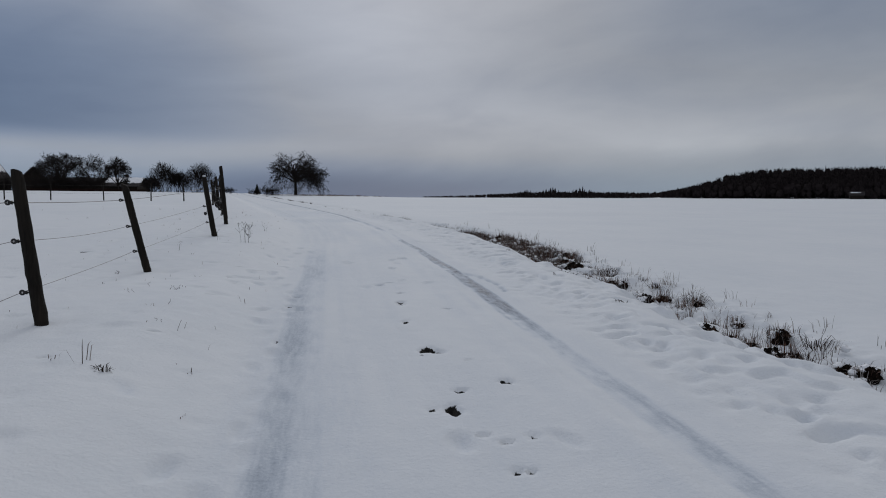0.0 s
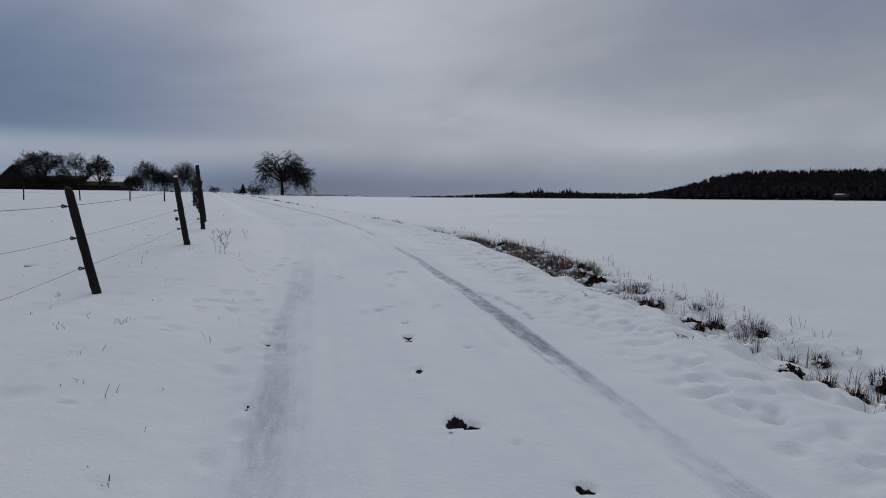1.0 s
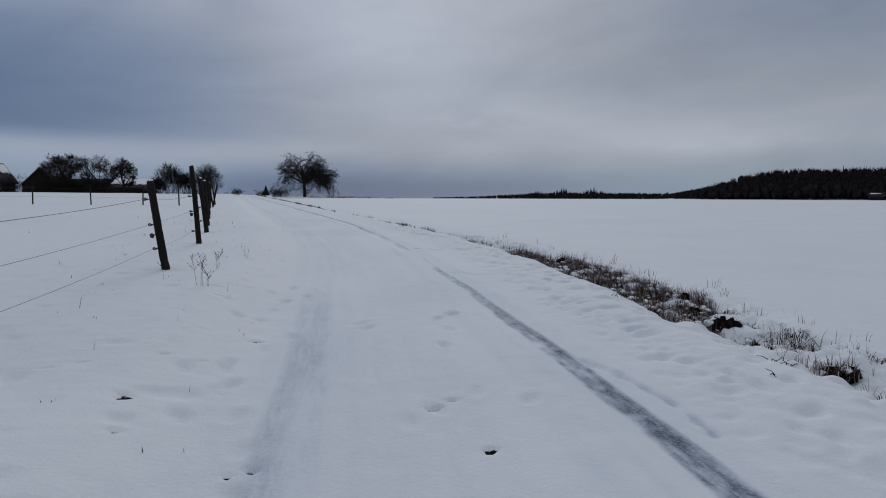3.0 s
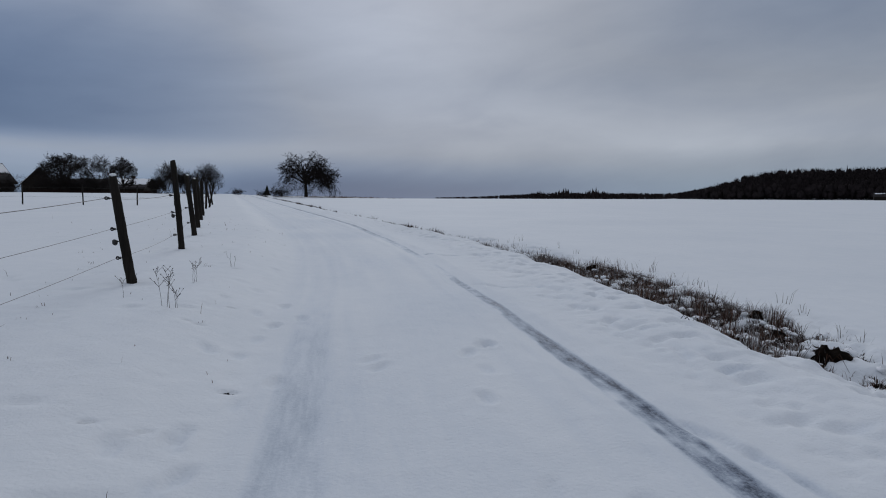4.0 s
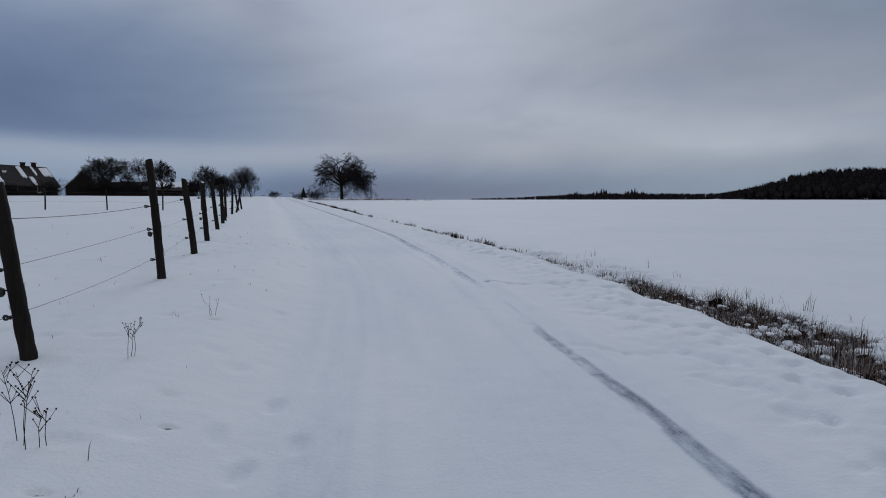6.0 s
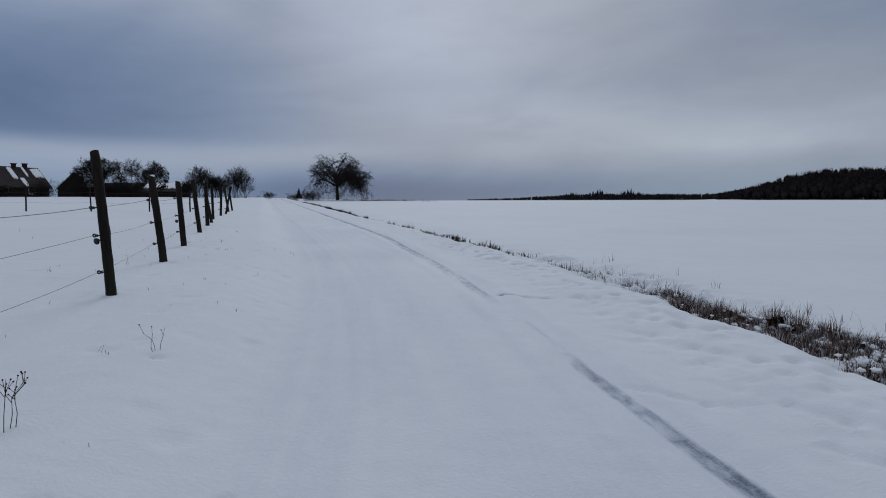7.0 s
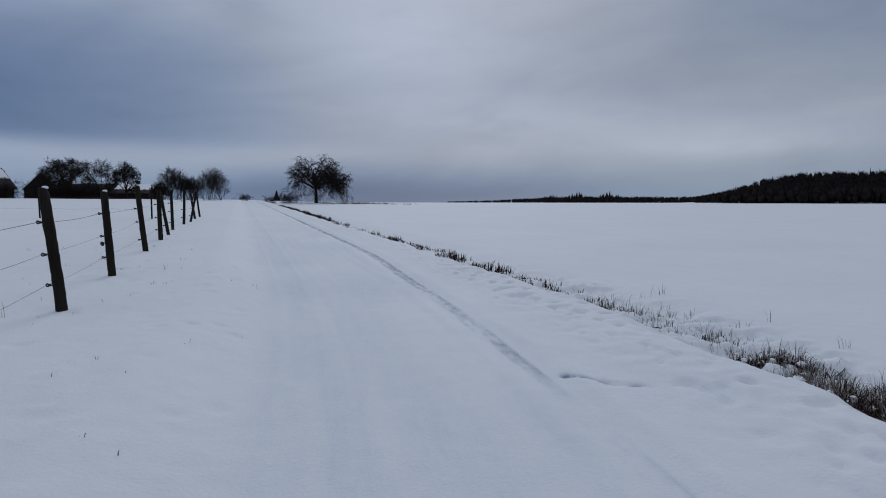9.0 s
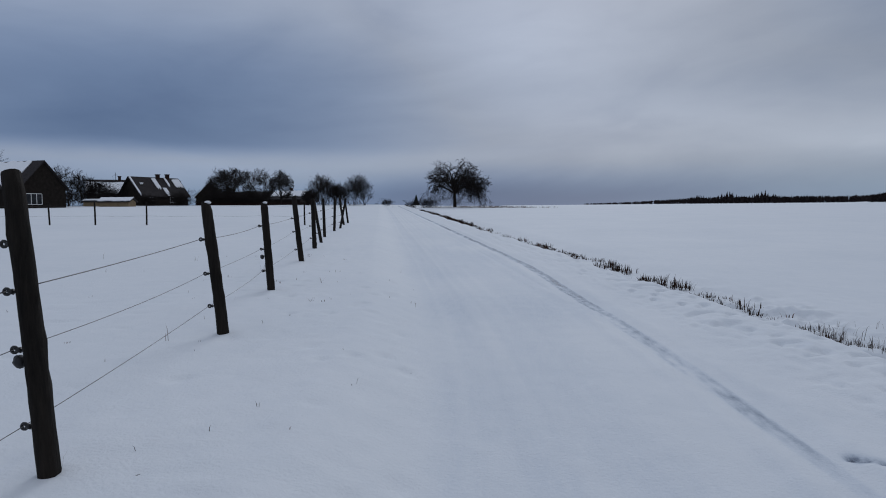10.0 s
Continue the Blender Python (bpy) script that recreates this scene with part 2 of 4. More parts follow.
# ---- ground ----
def hashed(i, j, seed):
    h = (i.astype(np.int64) * 374761393 + j.astype(np.int64) * 668265263 + seed * 974711) & 0x7FFFFFFF
    h = ((h ^ (h >> 13)) * 1274126177) & 0x7FFFFFFF
    return ((h ^ (h >> 16)) & 0xFFFF) / 65535.0


def soft_noise(x, y, seed):
    """Smooth value noise between -1 and 1."""
    i, j = np.floor(x), np.floor(y)
    u, v = x - i, y - j
    u, v = u * u * u * (u * (6 * u - 15) + 10), v * v * v * (v * (6 * v - 15) + 10)
    a, b, c, d = hashed(i, j, seed), hashed(i + 1, j, seed), hashed(i, j + 1, seed), hashed(i + 1, j + 1, seed)
    return 2 * (a * (1 - u) * (1 - v) + b * u * (1 - v) + c * (1 - u) * v + d * u * v) - 1


def ease(a, b, x):
    s = np.clip((x - a) / (b - a), 0, 1)
    return s * s * (3 - 2 * s)


def rut_line(y):
    """x of the track's wheel rut nearer the ditch."""
    y = np.asarray(y, float)
    return 2.0 - 0.007 * np.clip(y - 14, 0, 12) ** 2 - 0.168 * np.clip(y - 26, 0, 120)


def ditch_line(y):
    """How far from that rut the ditch's grass begins."""
    return 1.25 + 0.42 * ease(6, 14, np.asarray(y, float)) + 0.10 * soft_noise(np.asarray(y, float) * 1.7, np.zeros_like(np.asarray(y, float)), 6) + 0.12 * soft_noise(np.asarray(y, float) * 0.55, np.zeros_like(np.asarray(y, float)), 5)


def track_height(y):
    return np.where(y < 20, 0.03 * y, 0.6 + 0.0225 * (np.minimum(y, 150) - 20)) + 0.006 * np.clip(y - 150, 0, 1200)


def field_height(y):
    return np.where(y < 25, 0.03 * y - 0.02, 0.73 + 0.0117 * (np.minimum(y, 420) - 25)) + 0.0092 * np.clip(y - 420, 0, 1500)


def bare_ground(x, y):
    """Height of the land without prints and ruts."""
    x, y = np.asarray(x, float), np.asarray(y, float)
    u = x - rut_line(y)
    g = ditch_line(y)
    deep = 0.38 - 0.08 * ease(7, 15, y)
    left = (0.24 - 0.11 * np.exp(-(((y - 9.2) / 1.6) ** 2))) * ease(-2.5, -3.6, u) + 0.005 * np.clip(-u - 6, 0, 80)
    right = 0.07 * ease(0.4, 1.4, u) - (0.07 + deep) * ease(g - 0.15, g + 1.35 - 0.6 * ease(9, 13, y), u) + (deep - 0.14) * ease(g + 0.9, g + 2.6, u)
    side = ease(6, 70, u)
    z = track_height(y) * (1 - side) + field_height(y) * side + left + right
    z += 16 * ease(560, 690, np.hypot(x, y)) * (1 - ease(900, 1200, np.hypot(x, y))) * ease(0.545, 0.78, x / np.maximum(y, 1)) * (1 - ease(2.0, 3.0, x / np.maximum(y, 1)))
    z += 0.05 * soft_noise(x * 0.16, y * 0.16, 1) * ease(2, 8, np.abs(u + 1.2))
    return z


def spaced(stops):
    """Grid lines: runs of (end, step) after a start."""
    vals = [stops[0]]
    for end, step in stops[1:]:
        n = max(1, round((end - vals[-1]) / step))
        vals += list(np.linspace(vals[-1], end, n + 1)[1:])
    return np.array(vals)


def grown(start, end, first, rate):
    vals, step = [start], first
    while abs(vals[-1] - start) < abs(end - start):
        vals.append(vals[-1] + math.copysign(step, end - start))
        step *= rate
    return vals[1:]


# holes trodden or thawed down to the dark soil: x, y, half width, half length
HOLES = [(0.75, 3.71, 0.042, 0.11), (0.79, 5.10, 0.075, 0.11), (0.87, 5.02, 0.05, 0.05), (0.75, 6.18, 0.035, 0.06), (0.81, 7.07, 0.03, 0.05), (0.82, 7.2, 0.035, 0.055),
         (0.88, 7.85, 0.045, 0.045), (0.81, 8.71, 0.045, 0.025), (0.69, 8.6, 0.05, 0.02), (1.23, 4.18, 0.05, 0.04), (0.86, 4.05, 0.05, 0.03), (0.83, 3.3, 0.04, 0.025),
         (0.92, 3.2, 0.04, 0.025), (0.88, 2.84, 0.025, 0.03), (0.96, 2.84, 0.025, 0.03), (0.47, 2.82, 0.015, 0.02), (-0.5, 7.72, 0.03, 0.035), (-0.43, 7.18, 0.035, 0.04),
         (-0.44, 5.58, 0.025, 0.04), (-0.45, 7.45, 0.02, 0.02), (1.28, 6.8, 0.06, 0.03), (-3.97, 11.37, 0.07, 0.12), (-1.28, 8.75, 0.045, 0.06), (-1.26, 7.08, 0.04, 0.03),
         (-1.57, 14.86, 0.035, 0.025), (-0.68, 10.46, 0.07, 0.03), (-1.13, 8.14, 0.022, 0.03), (-1.62, 7.22, 0.02, 0.02), (-0.39, 7.84, 0.03, 0.015), (-1.42, 15.38, 0.02, 0.015), (-2.25, 18.03, 0.03, 0.015),
         (-1.76, 17.71, 0.03, 0.015), (1.05, 4.75, 0.025, 0.02), (1.1, 3.25, 0.03, 0.02), (0.62, 3.75, 0.02, 0.02)]
# single prints: x, y, turn
PRINTS = [(-0.48, 3.53, 0.1), (-0.42, 3.2, -0.1), (-0.56, 2.75, 0.1), (-0.3, 4.1, 0.2), (0.69, 3.23, 0.1), (-0.9, 8.52, 0.3), (-0.32, 7.04, 0.0), (-0.38, 7.82, 0.1), (-0.43, 10.62, 0.1),
          (-0.62, 2.4, 0.0), (-0.7, 6.3, 0.2), (-0.82, 9.6, 0.2), (-1.0, 11.4, 0.2), (-0.35, 12.9, 0.0), (-1.18, 3.9, 0.5), (-0.42, 6.7, 0.3), (-0.7, 6.89, -0.5), (-0.33, 7.04, 0.1), (-0.78, 9.05, 0.4), (-1.1, 9.5, 0.2)]


def ground_sheet():
    us = np.array(sorted(set(grown(-6.2, -1000, 0.12, 1.17)) | set(spaced((-6.2, (-2.8, 0.05), (-0.45, 0.035), (0.35, 0.02), (3.2, 0.035), (6.2, 0.055)))) | set(grown(6.2, 1300, 0.12, 1.13))))
    ys = np.array(sorted(set(grown(0.6, -160, 0.08, 1.25)) | set(spaced((0.6, (14.0, 0.036), (26.0, 0.055)))) | set(grown(26.0, 1700, 0.08, 1.035))))
    U, Y = np.meshgrid(us, ys)
    X = U + rut_line(Y)
    Z = bare_ground(X, Y)
    near = 1 - ease(28, 60, Y)
    pack_and_shade, soil = np.zeros_like(Z), np.zeros_like(Z)
    # wheel ruts; past y = 18 the groove's shade is painted in too
    w1 = U - 0.015 * soft_noise(Y * 0.5, Y * 0, 11) - np.interp(Y, (3, 6, 8, 10, 11.5, 13, 15.5, 18, 20.5, 23.2, 25, 28, 30, 33, 43), (-0.08, -0.05, -0.03, -0.03, -0.07, -0.10, -0.19, -0.21, -0.20, -0.15, -0.09, 0.10, 0.21, 0.24, 0.23))
    half = 0.112 - 0.045 * ease(8.5, 15.5, Y) + 0.035 * ease(18.5, 21, Y)
    w1 = w1 + 0.007 * soft_noise(Y * 3.1, Y * 0 + 7, 19)
    rut = np.exp(-np.abs(w1 / half) ** 7)
    line = (ease(0.2, 2.2, Y) * (1 - 0.72 * ease(15.2, 16.2, Y)) * (1 - 0.85 * ease(17.4, 18.1, Y)) * (0.26 + 0.50 * ease(5.0, 7.8, Y) - 0.10 * ease(10.0, 15, Y)) + 0.40 * ease(17.8, 20.0, Y) + 0.30 * ease(22, 26, Y) * (1 - 0.55 * ease(40, 80, Y)))
    patchy = np.clip(0.58 + 0.34 * soft_noise(X * 3.0, Y * 0.8, 12) + 0.40 * soft_noise(U * 19, Y * 1.6, 13) + 0.34 * soft_noise(X * 18, Y * 10, 20) + 0.44 * ease(-0.06, 0.08, w1) - 0.10, 0.05, 1.2)
    pack_and_shade = np.maximum(pack_and_shade, rut * line * patchy)
    Z -= 0.035 * np.exp(-(w1 / 0.21) ** 2) * (0.45 + 0.55 * np.clip(line, 0, 1))
    Z += 0.022 * np.exp(-((np.abs(w1) - 0.30) / 0.10) ** 2) * (0.5 + 0.5 * soft_noise(X * 5, Y * 2.2, 14)) * ease(-0.5, 3, Y)
    w2 = U + 2.22 - 0.03 * soft_noise(Y * 0.4, Y * 0 + 3, 15)
    flat = np.exp(-(w2 / 0.19) ** 8) * np.clip(0.75 + 0.35 * soft_noise(U * 7, Y * 0.7, 47) + 0.2 * soft_noise(X * 9, Y * 4, 48), 0.2, 1.1)
    seen = (0.30 + 0.14 * soft_noise(X * 1.2, Y * 0.55, 16)) * (1 - 0.9 * ease(9.0, 15.5, Y)) + 0.03
    pack_and_shade = np.maximum(pack_and_shade, flat * np.clip(seen, 0, 0.42))
    Z -= 0.018 * flat
    for off, wide in ((-1.62, 0.10), (-1.36, 0.08), (-1.85, 0.05), (-0.62, 0.09), (-0.34, 0.05)):
        f = np.exp(-((U - off - 0.03 * soft_noise(Y * 0.3, Y * 0 + off, 17)) / wide) ** 2)
        Z -= 0.007 * f
        pack_and_shade = np.maximum(pack_and_shade, 0.07 * f * (0.6 + 0.6 * soft_noise(X * 2, Y * 0.7, 18)) * (1 - ease(10, 22, Y)))
    # churned verge snow, smoother on the track
    rough = 0.20 + 0.80 * ease(0.35, 0.9, U) * (1 - 0.8 * ease(2.4, 4.2, U)) + 0.16 * ease(-2.4, -3.0, U)
    rough = rough * near * (1 - ease(4.5, 9.0, np.abs(U)))
    lumps = 0.28 * soft_noise(X * 2.3, Y * 2.0, 21) + 0.26 * soft_noise(X * 5.5, Y * 5.0, 22) + 0.34 * np.abs(soft_noise(X * 8, Y * 7.2, 23)) + 0.22 * soft_noise(X * 13, Y * 11, 27)
    Z += 0.034 * lumps * rough * (1 - 0.7 * np.maximum(rut, flat))
    Z += 0.012 * soft_noise(X * 1.1, Y * 0.6, 24) * near * (1 - ease(7, 14, np.abs(U)))
    dents = np.clip(soft_noise(X * 7.6, Y * 5.6, 25) - 0.34, 0, 1) * ease(0.5, 1.0, U) * (1 - ease(2.1, 3.0, U)) * near
    Z -= 0.085 * dents
    pits = np.clip(soft_noise(X * 4.2, Y * 3.6, 26) - 0.62, 0, 1) * ease(-2.5, -3.0, U) * (1 - ease(26, 40, Y))
    Z -= 0.07 * pits
    mottle = soft_noise(X * 0.9, Y * 0.45, 28) + 0.6 * soft_noise(U * 3.6, Y * 0.5, 29)
    pack_and_shade = np.maximum(pack_and_shade, np.clip(0.035 + 0.06 * mottle, 0, 0.14) * ease(-3.0, -2.4, U) * (1 - ease(-0.2, 0.5, U)) * near)
    # a row of trodden dimples beside the rut
    trod = np.clip(soft_noise(X * 9.5, Y * 7.5, 51) - 0.1, 0, 1) * np.exp(-(((U - 0.68 - 0.05 * soft_noise(Y * 0.9, Y * 0, 52)) / 0.24) ** 2)) * (1 - 0.6 * ease(5, 8, Y)) * (1 - ease(14, 20, Y))
    Z -= 0.085 * trod
    Z += 0.02 * np.clip(soft_noise(X * 11, Y * 10, 53), 0, 1) * np.exp(-(((U - 0.68) / 0.3) ** 2)) * (1 - ease(5, 8, Y))
    # prints
    rng = random.Random(4)
    trail = list(PRINTS)
    for k in range(24):
        trail.append((-0.62 + rng.uniform(-0.22, 0.22), 0.9 + k * 0.55 + rng.uniform(-0.1, 0.1), rng.uniform(-0.3, 0.3)))
    for k in range(26):
        y = rng.uniform(2, 22)
        trail.append((float(rut_line(y)) + rng.uniform(0.7, 1.9), y, rng.uniform(-1.5, 1.5)))
    for k in range(12):
        trail.append((rng.uniform(0.3, 1.4), rng.uniform(2, 12), rng.uniform(-0.6, 0.6)))
    for x, y, a in trail:
        i0, i1 = np.searchsorted(ys, (y - 0.4, y + 0.4))
        c0 = x - float(rut_line(y))
        j0, j1 = np.searchsorted(us, (c0 - 0.4, c0 + 0.4))
        sx, sy = X[i0:i1, j0:j1] - x, Y[i0:i1, j0:j1] - y
        a1, a2 = sx * math.cos(a) + sy * math.sin(a), sy * math.cos(a) - sx * math.sin(a)
        q = (a1 / 0.055) ** 2 + (a2 / 0.125) ** 2
        depth = rng.uniform(0.010, 0.030)
        Z[i0:i1, j0:j1] += -depth * np.exp(-q**2) + 0.25 * depth * np.exp(-((np.sqrt(q) - 1.5) / 0.3) ** 2)
        pack_and_shade[i0:i1, j0:j1] = np.maximum(pack_and_shade[i0:i1, j0:j1], 0.08 * np.exp(-q**2))
    specks = []
    for k in range(46):
        y = rng.uniform(3.5, 13)
        specks.append((rng.uniform(-2.1, -0.95), y, rng.uniform(0.008, 0.018), rng.uniform(0.008, 0.018)))
    for x, y, a, b in HOLES + specks:
        i0, i1 = np.searchsorted(ys, (y - 0.4, y + 0.4))
        c0 = x - float(rut_line(y))
        j0, j1 = np.searchsorted(us, (c0 - 0.4, c0 + 0.4))
        sx, sy = X[i0:i1, j0:j1] - x, Y[i0:i1, j0:j1] - y
        wob = 1 + 0.55 * soft_noise(sx * 15 + x * 7, sy * 15 + y * 5, 31)
        q = 1.2 * np.sqrt((sx / a) ** 2 + (sy / b) ** 2) * wob
        soil[i0:i1, j0:j1] = np.maximum(soil[i0:i1, j0:j1], np.clip(1.35 - 0.85 * q, 0, 1))
        Z[i0:i1, j0:j1] -= 0.045 * np.exp(-(q**4))
    # snow-laden tussocks in the ditch, with soil and roots in the gaps
    g = ditch_line(Y)
    band = ease(g + 0.15, g + 0.5, U) * (1 - ease(g + 1.5, g + 2.3, U)) * (1 - ease(24, 32, Y))
    knob = soft_noise(X * 3.2, Y * 2.6, 35) + 0.45 * soft_noise(X * 7.5, Y * 6.5, 36)
    Z += (0.10 * np.clip(knob + 0.15, 0, 1) + 0.03 * soft_noise(X * 11, Y * 10, 37)) * band
    bank = band * np.clip(-1.5 * knob - 0.25, 0, 1) * np.exp(-((U - g - 0.75) / 0.5) ** 2) * (0.85 + 0.7 * soft_noise(X * 0.9, Y * 0.8, 33) + 0.5 * ease(8, 11, Y))
    soil = np.maximum(soil, 0.9 * bank * ease(10.0, 12, Y) * (1 - 0.75 * ease(20, 24, Y)) * (1 - ease(40, 60, Y)))
    # cracks in the snow crust along the verge, with the shade inside them painted dark
    for ends, depth, dark in ((((1.80, 18.97), (2.10, 18.70), (2.38, 18.60)), 0.03, 1.0), (((2.02, 9.9), (2.22, 9.1), (2.30, 8.45), (2.26, 7.9)), 0.02, 0.28), (((1.95, 15.1), (2.3, 14.6), (2.8, 14.5)), 0.02, 0.15)):
        for (x0, y0), (x1, y1) in zip(ends, ends[1:]):
            L = math.hypot(x1 - x0, y1 - y0)
            f = np.clip(((X - x0) * (x1 - x0) + (Y - y0) * (y1 - y0)) / L**2, 0, 1)
            d = np.hypot(X - x0 - f * (x1 - x0), Y - y0 - f * (y1 - y0)) + 0.02 * soft_noise(X * 9, Y * 9, 45)
            Z -= depth * np.exp(-((d / 0.035) ** 2))
            pack_and_shade = np.maximum(pack_and_shade, dark * np.exp(-((d / 0.034) ** 2)) * np.clip(0.75 + soft_noise(X * 6, Y * 6, 46), 0, 1))
    ny, nu = X.shape
    idx = np.arange(ny * nu).reshape(ny, nu)
    faces = np.stack([idx[:-1, :-1], idx[:-1, 1:], idx[1:, 1:], idx[1:, :-1]], -1).reshape(-1, 4)
    me = bpy.data.meshes.new("ground")
    me.vertices.add(ny * nu)
    me.vertices.foreach_set("co", np.stack([X, Y, Z], -1).astype(np.float32).ravel())
    me.loops.add(faces.size)
    me.loops.foreach_set("vertex_index", faces.astype(np.int32).ravel())
    me.polygons.add(len(faces))
    me.polygons.foreach_set("loop_start", np.arange(0, faces.size, 4, dtype=np.int32))
    me.update(calc_edges=True)
    me.shade_smooth()
    for name, values in (("pack_and_shade", pack_and_shade), ("soil", soil)):
        me.attributes.new(name, "FLOAT", "POINT").data.foreach_set("value", values.astype(np.float32).ravel())
    me.materials.append(SNOW)
    return tagged(new("ground", me), "snow-covered farm track, verge and field with icy wheel ruts", "ground", kind="structure")


ground_sheet()


def at_ground(x, y):
    return float(bare_ground(x, y))


# ---- pasture fence beside the track ----
# x, y, height, lean of the top in x and y, radius, snow on top
POSTS = [(-2.10, 1.1, 1.25, -0.12, 0.02, 0.060, 0), (-2.22, 5.40, 1.20, -0.14, 0.03, 0.047, 0), (-2.45, 9.28, 1.20, -0.28, 0.05, 0.050, 0), (-2.36, 14.05, 1.25, -0.20, 0.05, 0.056, 1),
         (-2.71, 17.98, 1.56, -0.11, -0.03, 0.053, 0), (-3.22, 21.34, 1.36, -0.14, 0.0, 0.056, 1), (-3.81, 24.53, 1.34, -0.08, 0.02, 0.055, 1), (-4.61, 28.86, 1.46, -0.14, 0.0, 0.058, 0),
         (-5.25, 32.3, 1.38, -0.03, 0.0, 0.060, 0), (-5.75, 34.9, 1.35, -0.22, 0.0, 0.052, 0), (-6.41, 37.9, 1.42, -0.04, 0.0, 0.056, 0), (-7.05, 42.0, 1.45, 0.05, 0.0, 0.055, 0),
         (-7.31, 44.2, 1.40, 0.30, 0.0, 0.050, 0), (-8.0, 48.0, 1.45, -0.2, 0.0, 0.055, 0), (-8.3, 50.4, 1.35, -0.15, 0.0, 0.05, 0)]
LEVELS = (0.28, 0.64, 0.98)


def post_mesh(name, h, lx, ly, r, seed, parent, sides=12):
    rng = random.Random(seed)
    s, rings = Soup(), 22
    for k in range(rings + 1):
        f = k / rings
        z = -0.15 + (h + 0.15) * f
        g = max(z, 0) / h
        bow = 0.004 * math.sin(math.pi * f * 1.3 + seed)
        for i in range(sides):
            a = 2 * math.pi * i / sides
            q = r * (1.06 - 0.12 * f) * (1 + 0.06 * math.sin(a * 2 + seed) + 0.03 * math.sin(a * 3 + f * 4 + seed * 2) + rng.uniform(-0.05, 0.05) + (rng.uniform(0.05, 0.18) if rng.random() < 0.05 else 0))
            if k == rings:
                q *= 0.86
            s.v.append(Vector((lx * g + bow + q * math.cos(a), ly * g + q * math.sin(a), z + (0.018 * math.sin(a + seed * 1.7) if k == rings else 0))))
    for k in range(rings):
        for i in range(sides):
            j = (i + 1) % sides
            s.f.append((k * sides + i, k * sides + j, (k + 1) * sides + j, (k + 1) * sides + i))
    s.f.append(tuple(rings * sides + i for i in range(sides)))
    return s.make(name, POST, parent, True)


def insulator(parent, x, y, z, ring=True):
    """A ring insulator on its screw, standing off the post towards the pasture."""
    s = Soup()
    s.tube([(x + 0.06, y, z), (x, y, z)], [0.007, 0.007], 6)
    s.tube([(x + 0.005, y, z), (x - 0.018, y, z)], [0.016, 0.012], 8)
    n = 10
    s.tube([(x - 0.030 + 0.015 * math.cos(2 * math.pi * k / n), y, z + 0.015 * math.sin(2 * math.pi * k / n)) for k in range(n + 1)], [0.009] * (n + 1), 6)
    if not ring:
        s.ball((x - 0.02, y, z - 0.012), 0.032, 1.1, random.Random(3), 0.08, 8, 6)
    return s.make("insulator", PLASTIC, parent, True, "black plastic wire insulator")


def fence():
    f = empty("pasture_fence", POSTS[0][0], POSTS[0][1], at_ground(*POSTS[0][:2]), "weathered dark wooden post fence with electric wires in snow", "fence")
    base = f.matrix_basis.translation
    holds = []
    for n, (x, y, h, lx, ly, r, cap) in enumerate(POSTS):
        z = at_ground(x, y)
        p = post_mesh("post", h, lx, ly, r, n + 1, f)
        p.location = Vector((x, y, z)) - base
        row = []
        for lv in LEVELS:
            lift = lv + 0.02 * math.sin(n * 2.1 + lv * 9)
            g = lift / h
            ix = lx * g - r - 0.022
            if y < 46:
                insulator(p, ix, ly * g, lift)
            row.append(Vector((x + ix - 0.035, y + ly * g, z + lift)))
        if n in (3, 4, 6):
            insulator(p, lx * 0.39 - r - 0.02, 0, 0.39 * h, False)
        if n in (4,):
            insulator(p, lx * 0.77 - r - 0.022, 0, 0.77 * h)
        holds.append(row)
        if cap:
            s = Soup()
            s.ball((0.2 * r, 0, 0), r * 0.62, 0.5, random.Random(n), 0.3, 10, 6)
            c = s.make("snow_cap", CAP, p, True, "small cap of snow")
            c.location = (lx, ly, h + 0.012)
    for lv in range(3):
        for a, b in zip(holds, holds[1:]):
            s, pts = Soup(), []
            for k in range(9):
                q = k / 8
                pt = a[lv].lerp(b[lv], q)
                pt.z -= 0.022 * 4 * q * (1 - q) * (1 + 0.5 * math.sin(lv * 3 + a[0].y))
                pts.append(pt - base)
            s.tube(pts, [0.0024 if lv < 2 else 0.0036] * 9, 5)
            s.make("wire", WIRE, f, True)
    return f


fence()


def cross_fence():
    xs = (-10.1, -12.3, -15.4, -18.8, -21.7, -24.3, -27.3, -30.4, -33.6, -36.5)
    f = empty("cross_fence", xs[0], 48.0, at_ground(xs[0], 48), "thin dark stake fence across the snowy pasture", "fence")
    base = f.matrix_basis.translation
    tops = []
    for n, x in enumerate(xs):
        z = at_ground(x, 48)
        p = post_mesh("stake", 1.25, 0.04 * math.sin(n * 2.3), 0.0, 0.042, n + 40, f, 8)
        p.location = Vector((x, 48, z)) - base
        tops.append(Vector((x, 47.95, z)) - base)
    for lv in (0.5, 1.05):
        for a, b in zip(tops, tops[1:]):
            s = Soup()
            up = Vector((0, 0, lv))
            s.tube([a + up, (a + b) / 2 + up - Vector((0, 0, 0.05)), b + up], [0.004] * 3, 4)
            s.make("wire", WIRE, f)
    return f


cross_fence()


# ---- trees ----
THIN = [0.014]  # least twig radius


